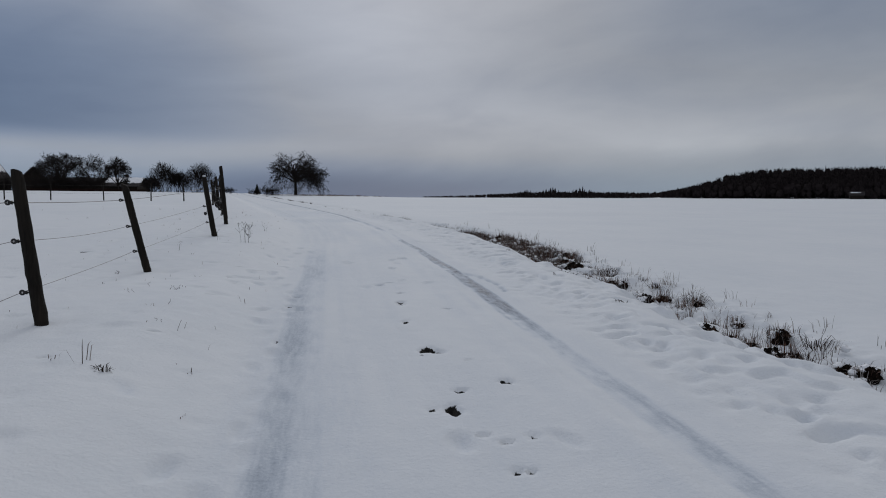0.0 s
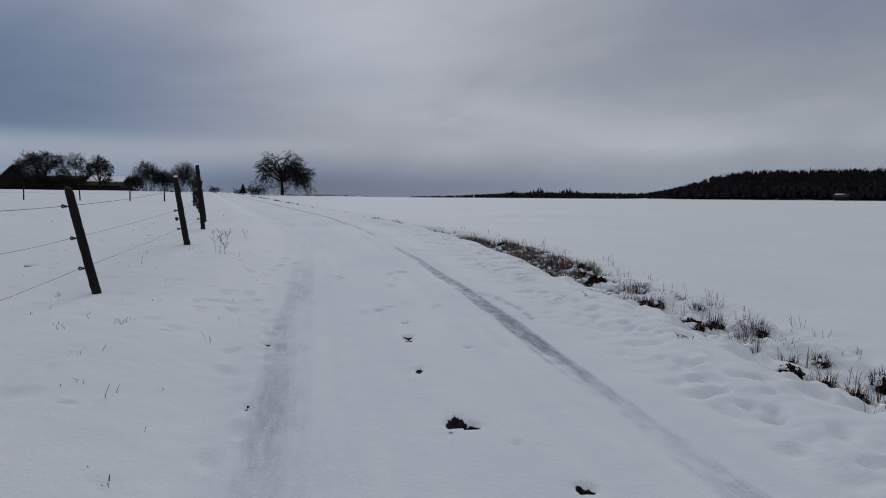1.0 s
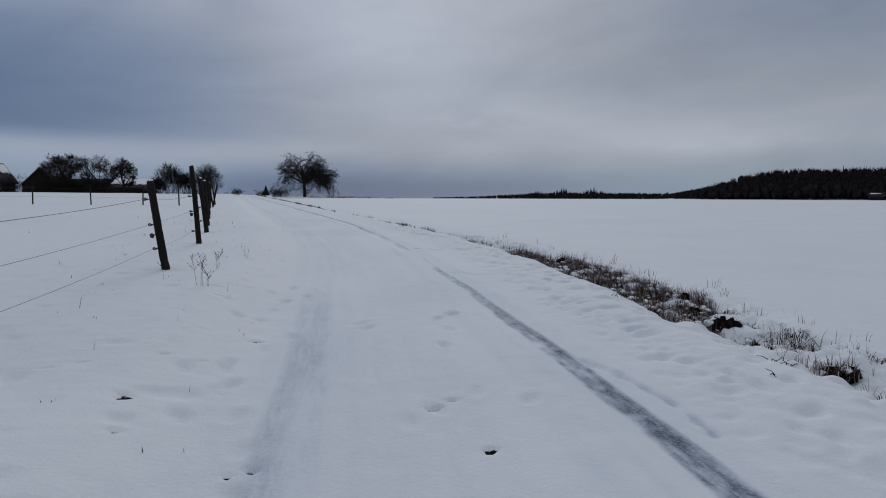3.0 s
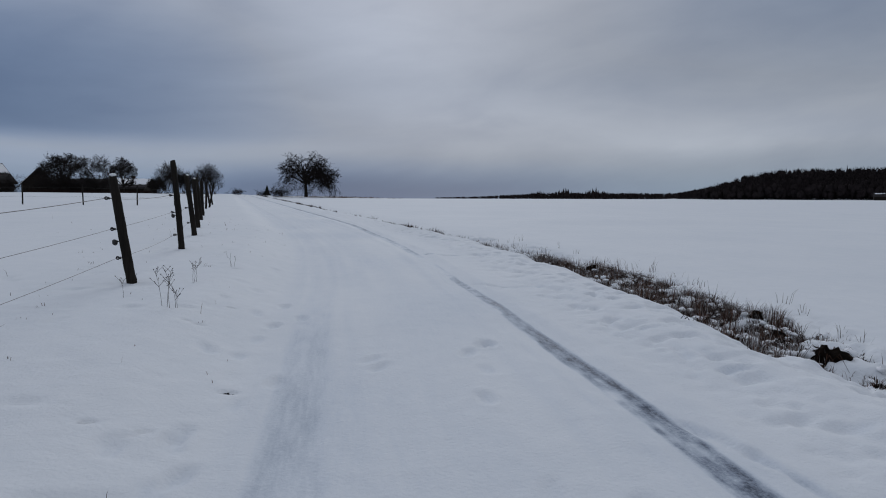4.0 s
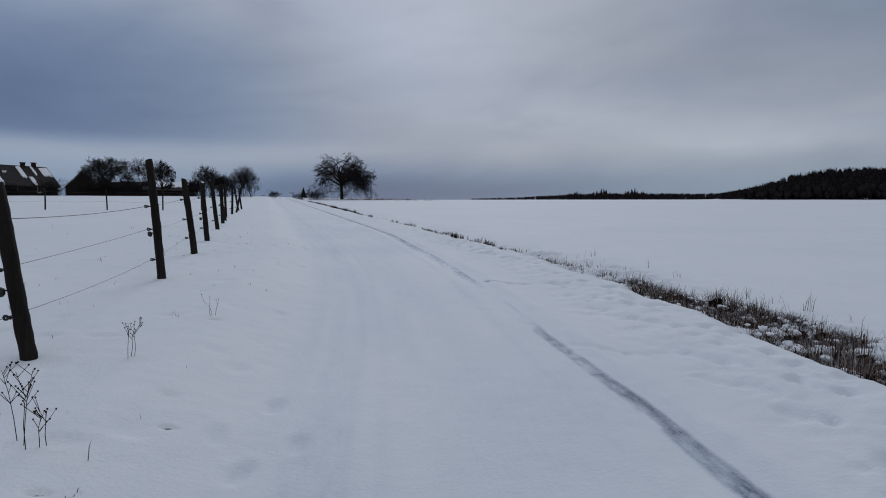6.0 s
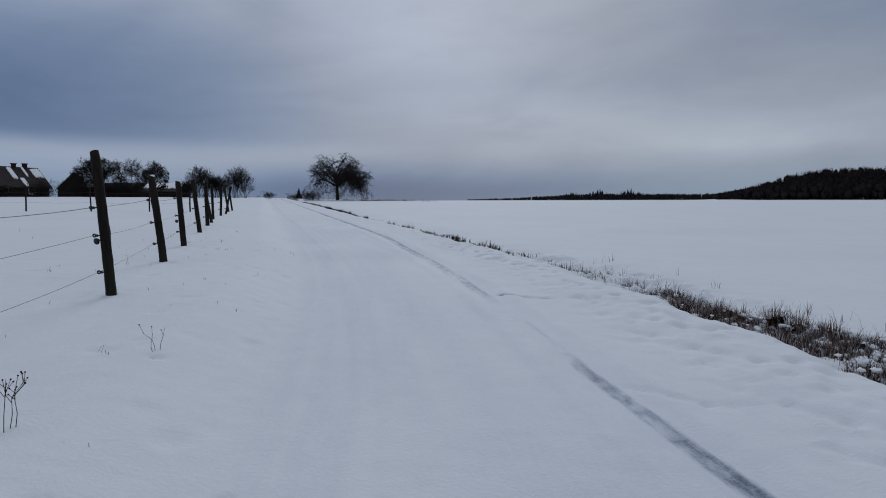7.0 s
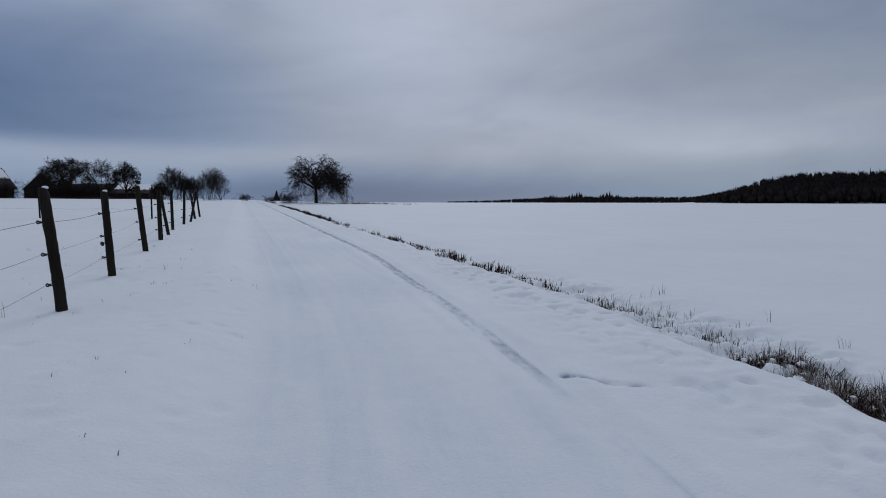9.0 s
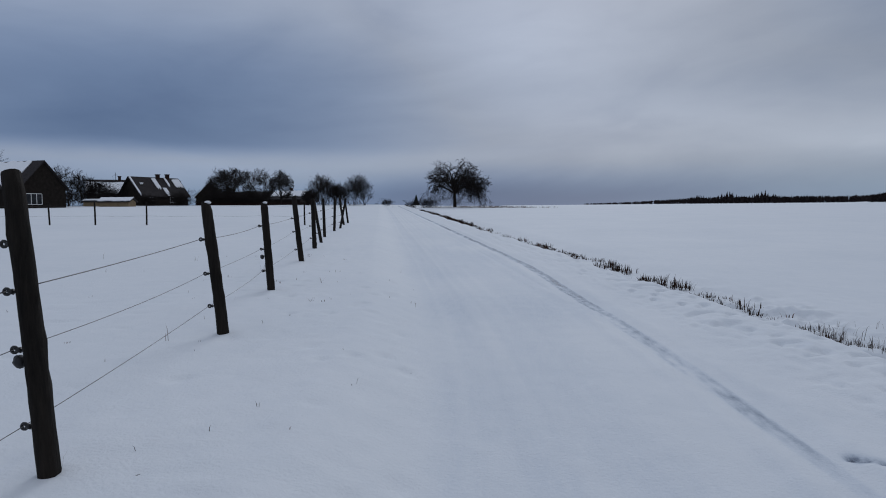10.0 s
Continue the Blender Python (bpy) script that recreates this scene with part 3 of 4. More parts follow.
def limb(s, rng, p, d, length, r, level, droop, twist, fine, spread=0.6, dome=None):
    steps = 5 if level < 2 else 4
    pts, rad, p, d = [p], [r], Vector(p), Vector(d).normalized()
    for k in range(steps):
        d = (d + Vector((rng.uniform(-1, 1), rng.uniform(-1, 1), rng.uniform(-0.8, 0.8))) * twist + Vector((0, 0, -droop * (k + 1) / steps * (0.5 + 0.5 * level)))).normalized()
        p = p + d * length / steps
        if dome and k and (math.hypot(p.x - dome[2], p.y) / dome[0]) ** 2 + ((p.z - dome[3]) / dome[1]) ** 2 > rng.uniform(0.55, 1.2):
            break
        pts.append(p.copy())
        rad.append(max(r * (1 - 0.75 * (k + 1) / steps), THIN[0] * 0.75))
    if len(pts) < 2:
        return
    steps = len(pts) - 1
    (s[0] if level < 2 else s[1]).tube(pts, rad, 6 if level == 0 else 4 if level < 3 else 3, False)
    if level >= 4:
        return
    count = fine[level]
    for c in range(count):
        f = rng.uniform(0.25, 1.0) if level else rng.uniform(0.35, 1.0)
        k = min(int(f * steps), steps - 1)
        q = pts[k].lerp(pts[k + 1], f * steps - k)
        ahead = (pts[k + 1] - pts[k]).normalized()
        side = Vector((rng.gauss(0, 1), rng.gauss(0, 1), rng.gauss(0.15, 0.7))).normalized()
        limb(s, rng, q, ahead * (1 - spread) + side * spread, length * rng.uniform(0.42, 0.68), max(rad[k] * 0.55, THIN[0]), level + 1, droop * 0.6, twist, fine, spread, dome)


def bare_tree(name, x, y, height, width, trunk, seed, label, limbs=9, droop=0.28, twist=0.26, fine=(6, 6, 5, 3), stem=0.28, group="", up=(0.15, 1.3), spread=0.62, dome=None, leaders=()):
    rng = random.Random(seed)
    e = empty(name, x, y, at_ground(x, y) - 0.05, label, "tree", group)
    s = (Soup(), Soup())
    top = height * stem
    lean = rng.uniform(-0.05, 0.05)
    pts = [Vector((lean * top * f, 0.02 * top * f, top * f)) for f in (0, 0.08, 0.4, 0.75, 1.0)]
    s[0].tube(pts, [trunk * 1.45, trunk * 1.1, trunk * 0.95, trunk * 0.9, trunk * 0.8], 9, False)
    for k in range(limbs):
        a = 2 * math.pi * (k + rng.uniform(-0.3, 0.3)) / limbs * 1.618 * 2
        el = rng.uniform(*up)
        d = Vector((math.cos(a) * math.cos(el), math.sin(a) * math.cos(el), math.sin(el)))
        reach = (width / 2) * math.cos(el) + (height - top) * math.sin(el)
        q = pts[3].lerp(pts[4], rng.uniform(0.2, 1))
        limb(s, rng, q, d, reach * rng.uniform(0.62, 0.82), trunk * rng.uniform(0.42, 0.6), 0, droop, twist, fine, spread, dome)
    for dx, dy, dz, reach, sag in leaders:
        limb(s, rng, pts[3].lerp(pts[4], rng.uniform(0.3, 1)), Vector((dx, dy, dz)), reach, trunk * 0.6, 0, sag, twist * 0.7, fine, spread * 0.8)
    s[0].make("trunk", BARK, e, True)
    s[1].make("crown", TWIG, e, False, "dense bare dark twigs")
    return e


def shrub(x, y, height, width, seed, label, stems=40, group="", upright=False):
    rng = random.Random(seed)
    e = empty("shrub", x, y, at_ground(x, y) - 0.03, label, "shrub", group)
    s = (Soup(), Soup())
    for k in range(stems):
        a, el = rng.uniform(0, 6.28), rng.uniform(0.8, 1.5) if upright else rng.uniform(0.5, 1.45)
        d = Vector((math.cos(a) * math.cos(el), math.sin(a) * math.cos(el), math.sin(el)))
        p = Vector((rng.uniform(-1, 1) * width * 0.3, rng.uniform(-1, 1) * width * 0.3, 0))
        limb(s, rng, p, d, height * rng.uniform(0.6, 1.0), 0.03, 2, -0.04 if upright else 0.05, 0.16 if upright else 0.2, (0, 0, 7, 4) if upright else (0, 0, 7, 4), 0.42 if upright else 0.6, (width * 0.66, height * 0.72, 0.0, height * 0.40) if upright else None)
    s[1].v += s[0].v
    s[1].make("crown", TWIG, e)
    return e


THIN[0] = 0.017
bare_tree("pear_tree", -6.1, 127.6, 9.6, 10.8, 0.29, 12, "old bare fruit tree with drooping dark crown beside track", 17, 0.85, 0.30, (6, 5, 4, 3), 0.29, "", (0.45, 1.45), 0.58, (5.8, 4.9, 0.5, 4.2),
          ((-0.50, 0.1, 1.0, 3.9, 0.14), (-0.2, -0.3, 1.0, 3.5, 0.16), (-0.9, 0.2, 0.55, 4.4, 0.75), (1.0, 0.1, 0.7, 5.2, 0.95)))
THIN[0] = 0.014


def conifer(x, y, height, width, seed, label):
    rng = random.Random(seed)
    e = empty("small_spruce", x, y, at_ground(x, y) - 0.05, label, "tree")
    t, s = Soup(), Soup()
    t.tube([(0, 0, 0), (0, 0, height)], [width * 0.05, 0.02], 7)
    for k in range(220):
        f = rng.random() ** 0.8
        z = height * (0.06 + 0.92 * f)
        a, L = rng.uniform(0, 6.28), width / 2 * (1 - f) * rng.uniform(0.7, 1.1) + 0.08
        p = Vector((0, 0, z))
        q = Vector((math.cos(a) * L, math.sin(a) * L, z - L * 0.35))
        s.tube([p, (p + q) / 2 + Vector((0, 0, 0.05)), q], [0.10, 0.16, 0.02], 4, False)
    t.make("trunk", BARK, e)
    s.make("crown", NEEDLE, e)
    return e


conifer(-19.7, 188, 3.0, 2.5, 3, "small dark spruce beyond the snowy rise")

shrub(-10.8, 126.0, 1.7, 3.4, 5, "low bare shrub under the old fruit tree", 26)
shrub(-22.0, 150.0, 1.3, 3.4, 6, "low bare shrub on the snowy rise", 22)
shrub(-14.5, 132.0, 1.3, 3.0, 8, "low bare shrub beside the track on the rise", 18)

# ---- hamlet beyond the pasture ----
THIN[0] = 0.019
ORCHARD = [(-60.5, 160, 8.7, 10.0, 21), (-65.5, 166, 7.8, 8.0, 22), (-54.0, 161, 8.8, 8.6, 23), (-47.6, 158, 7.9, 5.4, 24)]
for x, y, h, w, seed in ORCHARD:
    bare_tree("orchard_tree", x, y, h, w, 0.22, seed, "bare dark orchard tree in the snowy hamlet", 10, 0.05, 0.30, (6, 5, 5, 3), 0.2, "orchard trees", (0.35, 1.45), 0.52, (w * 0.56, h * 0.50, 0.0, h * 0.56))
for x, y, h, w, seed in ((-33.4, 140, 5.8, 5.2, 31), (-26.0, 140, 5.8, 5.6, 32), (-36.6, 143, 3.4, 3.0, 33), (-30.4, 141, 4.2, 3.8, 34)):
    shrub(x, y, h, w, seed, "tall bushy bare shrub with dark upright twigs", 44, "tall shrubs", True)
for x, y, h, w, seed in ((-85.0, 138, 6.6, 3.4, 41), (-82.8, 140, 6.0, 3.0, 42), (-81.5, 141, 4.8, 2.6, 44), (-101, 132, 10.5, 7.0, 43)):
    bare_tree("yard_tree", x, y, h, w, 0.16, seed, "slim bare yard tree between the houses", 6, -0.02, 0.16, (5, 5, 4, 2), 0.18, "yard trees", (0.8, 1.5), 0.42)
for x, y, h, w, seed in ((-84.5, 151, 4.6, 6.5, 51), (-61.0, 152, 3.4, 6.0, 52), (-67.5, 150, 3.0, 5.0, 53), (-86.0, 146, 4.6, 6.0, 54), (-91.0, 146, 4.4, 7.0, 55), (-56.0, 155, 3.2, 5.0, 56), (-73.5, 147, 2.2, 4.0, 57), (-57.5, 154, 3.2, 6.0, 58), (-51.5, 154, 3.4, 5.5, 59)):
    shrub(x, y, h, w, seed, "dense dark bare shrub in front of the houses", 40, "yard shrubs")


def window(parent, x, y, z, w, h, panes=2):
    """A window in a wall that faces -y of its house."""
    f = Soup()
    for k in range(panes + 1):
        q = x - w / 2 + w * k / panes
        f.box(q - 0.05, y - 0.07, z, q + 0.05, y + 0.04, z + h)
    f.box(x - w / 2, y - 0.068, z - 0.05, x + w / 2, y + 0.04, z + 0.05)
    f.box(x - w / 2, y - 0.068, z + h - 0.05, x + w / 2, y + 0.04, z + h + 0.05)
    win = f.make("window", WHITE, parent, False, "white framed window")
    for k in range(panes):
        g = Soup()
        g.box(x - w / 2 + w * k / panes + 0.05, y - 0.03, z + 0.05, x - w / 2 + w * (k + 1) / panes - 0.05, y - 0.01, z + h - 0.05)
        g.make("pane", GLASS, win)
    return win


def house(name, x, y, turn, length, depth, eave, ridge, wall_mat, roof_mat, label, snow=(), chimneys=(), windows=(), gable_windows=(), over=0.5):
    """A gabled house: ridge along its own x. snow: the stretch of the front slope under snow, along and up."""
    e = empty(name, x, y, at_ground(x, y) - 0.25, label, "house" if name == "house" else name, "", turn)
    L, D = length / 2, depth / 2
    s = Soup()
    s.v = [Vector(p) for p in ((-L, -D, 0), (L, -D, 0), (L, D, 0), (-L, D, 0), (-L, -D, eave), (L, -D, eave), (L, D, eave), (-L, D, eave), (-L, 0, ridge - 0.1), (L, 0, ridge - 0.1))]
    s.f = [(0, 1, 5, 4), (2, 3, 7, 6), (1, 2, 6, 9, 5), (3, 0, 4, 8, 7), (4, 5, 9, 8), (6, 7, 8, 9), (3, 2, 1, 0)]
    wall = s.make("wall", wall_mat, e)
    roof = Soup()
    drop = (ridge - eave) / D * over
    for side in (-1, 1):
        b = len(roof.v)
        for zz in (0.0, 0.22):
            roof.v += [Vector((-L - over, side * (D + over), eave - drop + zz)), Vector((L + over, side * (D + over), eave - drop + zz)), Vector((L + over, 0, ridge + zz)), Vector((-L - over, 0, ridge + zz))]
        roof.f += [tuple(b + i for i in q) for q in ((0, 1, 2, 3), (7, 6, 5, 4), (0, 4, 5, 1), (1, 5, 6, 2), (2, 6, 7, 3), (3, 7, 4, 0))]
    r = roof.make("roof", roof_mat, e)
    rng = random.Random(int(abs(x) * 10))
    for a0, a1, u0, u1 in snow:
        sn, n = Soup(), 14
        for k in range(n + 1):
            xx = -L - over + (length + 2 * over) * (a0 + (a1 - a0) * k / n)
            for f in (u0 + rng.uniform(0, 0.14), u1 - rng.uniform(0, 0.08)):
                yy = -(D + over) * (1 - f)
                zz = eave - drop + (ridge - eave + drop) * f + 0.22
                sn.v += [Vector((xx, yy, zz + 0.005)), Vector((xx, yy - 0.03, zz + 0.16))]
        for k in range(n):
            b = 4 * k
            sn.f += [(b + 1, b + 5, b + 7, b + 3), (b, b + 4, b + 5, b + 1), (b + 2, b + 3, b + 7, b + 6)]
        sn.f += [(0, 1, 3, 2), (4 * n, 4 * n + 2, 4 * n + 3, 4 * n + 1)]
        sn.make("roof_snow", CAP, r, False, "snow lying on the roof")
    for cx, ch in chimneys:
        c = Soup()
        c.box(cx - 0.35, -0.35, ridge - 0.5, cx + 0.35, 0.35, ridge + ch)
        c.box(cx - 0.45, -0.45, ridge + ch, cx + 0.45, 0.45, ridge + ch + 0.18)
        c.make("chimney", BRICK, r)
    for wx, wz, ww, wh, n in windows:
        window(wall, wx, -D, wz, ww, wh, n)
    for k, (wy, wz, ww, wh, n) in enumerate(gable_windows):
        w = window(wall, 0, 0, wz, ww, wh, n)
        w.matrix_basis = pose(L, wy, 0, 0, 0, 90)
    return e


house("house", -82.2, 120.0, -14, 13.0, 8.5, 3.8, 8.1, TIMBER, TILE, "dark boarded house with a snowy gabled roof", ((0.0, 0.82, 0.0, 1.0),), (), ((-2.5, 1.0, 1.6, 1.6, 2),), ((-1.9, 0.8, 3.0, 1.8, 3),))
house("house", -78.4, 159.3, 65, 12.5, 7.6, 2.7, 6.7, TIMBER, TILE, "long dark house with a patchy snowy roof", ((0.01, 0.04, 0.0, 1.0), (0.14, 0.21, 0.55, 0.7), (0.42, 0.50, 0.35, 0.95), (0.53, 0.60, 0.0, 0.45), (0.68, 0.72, 0.5, 1.0), (0.82, 0.98, 0.45, 0.95)), ((1.0, 0.8), (3.6, 0.9)), ((-4.0, 0.9, 1.4, 1.3, 2), (2.0, 0.9, 1.4, 1.3, 2)), ())
house("house", -92.7, 176.0, 30, 21.5, 9.0, 3.0, 6.9, TIMBER, TILE, "long low dark house with a snow-covered roof and bare ridge", ((0.0, 1.0, 0.05, 0.85),), ((-3.5, 1.0),), ((-3.0, 1.0, 1.4, 1.3, 2),), ())
house("house", -78.0, 188.0, -64, 12.0, 7.0, 2.8, 6.6, TIMBER, TILE, "dark gabled house behind orchard trees", ((0.3, 0.7, 0.0, 0.5),), (), ((0.0, 1.0, 1.4, 1.3, 2),), ())
house("barn", -57.6, 176.0, -4, 22.0, 9.0, 1.7, 3.7, TIMBER, TILE, "long low dark barn with snow on its roof", ((0.62, 1.0, 0.25, 1.0),), ((7.0, 0.8),), (), ())
house("shed", -72.2, 134.0, 5, 5.6, 3.0, 1.15, 1.75, TAN, TILE, "low tan wooden garden shed under snow", ((0.0, 1.0, 0.0, 1.0),), (), (), (), 0.3)
house("shed", -77.8, 137.0, 0, 5.0, 2.8, 1.1, 1.4, TAN, TILE, "long tan wooden shed under thin snow", ((0.0, 1.0, 0.3, 1.0),), (), (), (), 0.3)


def aerial(x, y, z0, h, arms, label):
    e = empty("roof_aerial", x, y, z0, label, "aerial")
    s = Soup()
    s.tube([(0, 0, 0), (0, 0, h)], [0.06, 0.05], 6)
    s.make("mast", TIMBER, e)
    for w, zz in arms:
        s = Soup()
        s.tube([(-w / 2, 0, zz), (w / 2, 0, zz)], [0.05, 0.05], 5)
        s.make("arm", TIMBER, e)
    return e


aerial(-96.5, 173.8, at_ground(-96.5, 173.8) + 6.1, 2.6, ((1.2, 2.0),), "thin dark aerial on a roof ridge")


def hedge(x0, x1, y, h, seed):
    rng = random.Random(seed)
    e = empty("hedge", x0, y, at_ground(x0, y) - 0.1, "clipped dark reddish bare hedge along the pasture", "hedge")
    s = Soup()
    for k in range(int((x1 - x0) * 60)):
        x = rng.uniform(0, x1 - x0)
        p = Vector((x, rng.uniform(-0.4, 0.4), at_ground(x0 + x, y) - at_ground(x0, y)))
        q = p + Vector((rng.uniform(-0.35, 0.35), rng.uniform(-0.3, 0.3), h * rng.uniform(0.65, 1.05)))
        s.blade(p, q, 0.05, (math.cos(k), math.sin(k), 0))
    s.make("crown", HEDGE, e)
    return e


hedge(-104, -80.5, 127, 1.7, 1)
hedge(-64, -38, 150, 0.85, 2)


# ---- woods on the horizon ----
def wood_tree(s, rng, x, y, z, h, w, fir):
    if fir:
        n, base = 7, len(s.v)
        tiers = 5
        for k in range(tiers):
            f0 = k / tiers
            r = w / 2 * (1 - f0) * rng.uniform(0.85, 1.1)
            zc, zt = z + h * (0.08 + 0.85 * f0), z + h * min(1.0, 0.08 + 0.85 * f0 + 0.34)
            b = len(s.v)
            for i in range(n):
                a = 2 * math.pi * i / n + k
                q = r * rng.uniform(0.65, 1.15)
                s.v.append(Vector((x + q * math.cos(a), y + q * math.sin(a), zc + rng.uniform(-0.04, 0.02) * h)))
            s.v.append(Vector((x, y, zt)))
            s.f += [(b + i, b + (i + 1) % n, b + n) for i in range(n)]
        s.tube([(x, y, z - 1), (x, y, z + h * 0.4)], [w * 0.05, w * 0.03], 4, False)
        return
    s.tube([(x, y, z - 1), (x, y, z + h * 0.6)], [w * 0.05, w * 0.02], 4, False)
    for c in range(3):
        s.ball((x + rng.uniform(-0.25, 0.25) * w, y + rng.uniform(-0.25, 0.25) * w, z + h * rng.uniform(0.25, 0.66)), w * rng.uniform(0.22, 0.32), rng.uniform(1.1, 1.7), rng, 0.3, 6, 4)
    for c in range(26):
        a, f = rng.uniform(0, 6.28), rng.uniform(0.25, 0.8)
        p = Vector((x + math.cos(a) * w * 0.16, y + math.sin(a) * w * 0.16, z + h * f))
        q = p + Vector((math.cos(a) * w * 0.26, math.sin(a) * w * 0.26, h * rng.uniform(0.12, 0.24)))
        s.blade(p, q, w * 0.035, (math.cos(a + 1.5), math.sin(a + 1.5), 0))


def woods(name, label, spots, seed, mat):
    rng = random.Random(seed)
    s = Soup()
    for bearing, far, h, w, fir in spots:
        x, y = far * math.sin(bearing), far * math.cos(bearing)
        wood_tree(s, rng, x, y, at_ground(x, y), h, w, fir)
    return tagged(s.make(name, mat), label, "forest", kind="stuff")


rng = random.Random(77)
spots = []
for k in range(4600):
    b = radians(rng.uniform(29.2, 72))
    d = math.degrees(b)
    edge = 600 - 55 * min(1, max(0, (d - 29.2) / 3.0))
    far = edge + abs(rng.gauss(0, 1)) * 75
    h = (6.5 + 8.5 * min(1, max(0, (d - 29.2) / 5.5))) * rng.uniform(0.90, 1.02)
    fir = rng.random() < 0.05
    spots.append((b, far, h * (1.08 if fir else 1.0), h * (0.36 if fir else 0.46), fir))
woods("hill_forest", "dark mixed winter forest covering a low hill", spots, 1, WOODS)
spots = []
for k in range(1300):
    d = rng.uniform(8.5, 34)
    far = 1250 + rng.uniform(0, 160)
    grow = 2.0 + 6.5 * min(1, max(0, (d - 8.5) / 11.0))
    clump = max(math.exp(-((d - 19.9) / 0.8) ** 2), math.exp(-((d - 22.6) / 0.9) ** 2), 0.6 * math.exp(-((d - 17.6) / 0.7) ** 2))
    fir = rng.random() < 0.35 + 0.5 * clump
    h = grow * rng.uniform(0.7, 1.05) + 12.0 * clump * (rng.uniform(0.2, 1.0) if fir and rng.random() < 0.5 else 0.15)
    spots.append((radians(d), far, h + 1.0 + 4.0 * min(1, max(0, (d - 12) / 5)), h * (0.58 if fir else 0.85), fir))
woods("far_woods", "distant dark tree line on the horizon", spots, 2, WOODS)
house("hut", 352.0, 372.0, -40, 8.0, 5.0, 3.0, 5.2, TIMBER, TILE, "small forest hut with thin snow on its roof", ((0.1, 0.75, 0.55, 0.8),))


# ---- ditch grass, weeds, stubble ----
def blades(s, rng, x, y, z, count, h, lean, wide=0.004, radius=0.10):
    for k in range(count):
        a, q = rng.uniform(0, 6.28), radius * math.sqrt(rng.random())
        p = Vector((x + q * math.cos(a), y + q * math.sin(a), z - 0.02))
        L = h * rng.uniform(0.45, 1.1)
        b = a + rng.uniform(-0.8, 0.8)
        l = lean * rng.uniform(0.2, 1.3)
        m = p + Vector((math.cos(b) * L * l * 0.35, math.sin(b) * L * l * 0.35, L * 0.62))
        t = p + Vector((math.cos(b) * L * l, math.sin(b) * L * l, L * (1.0 - 0.45 * l * l)))
        w = wide * rng.uniform(0.7, 1.5)
        n = Vector((-math.sin(b), math.cos(b), 0)) * w
        c = len(s.v)
        o = Vector((math.cos(b), math.sin(b), 0)) * w * 0.6
        s.v += [p - n, p + n, p + o, m - n * 0.8, m + n * 0.8, m + o * 0.8, t]
        s.f += [(c, c + 1, c + 4, c + 3), (c + 1, c + 2, c + 5, c + 4), (c + 2, c, c + 3, c + 5), (c + 3, c + 4, c + 6), (c + 4, c + 5, c + 6), (c + 5, c + 3, c + 6)]


def patchiness(x, y, scale, seed):
    return float(soft_noise(np.array([x * scale]), np.array([y * scale]), seed)[0])


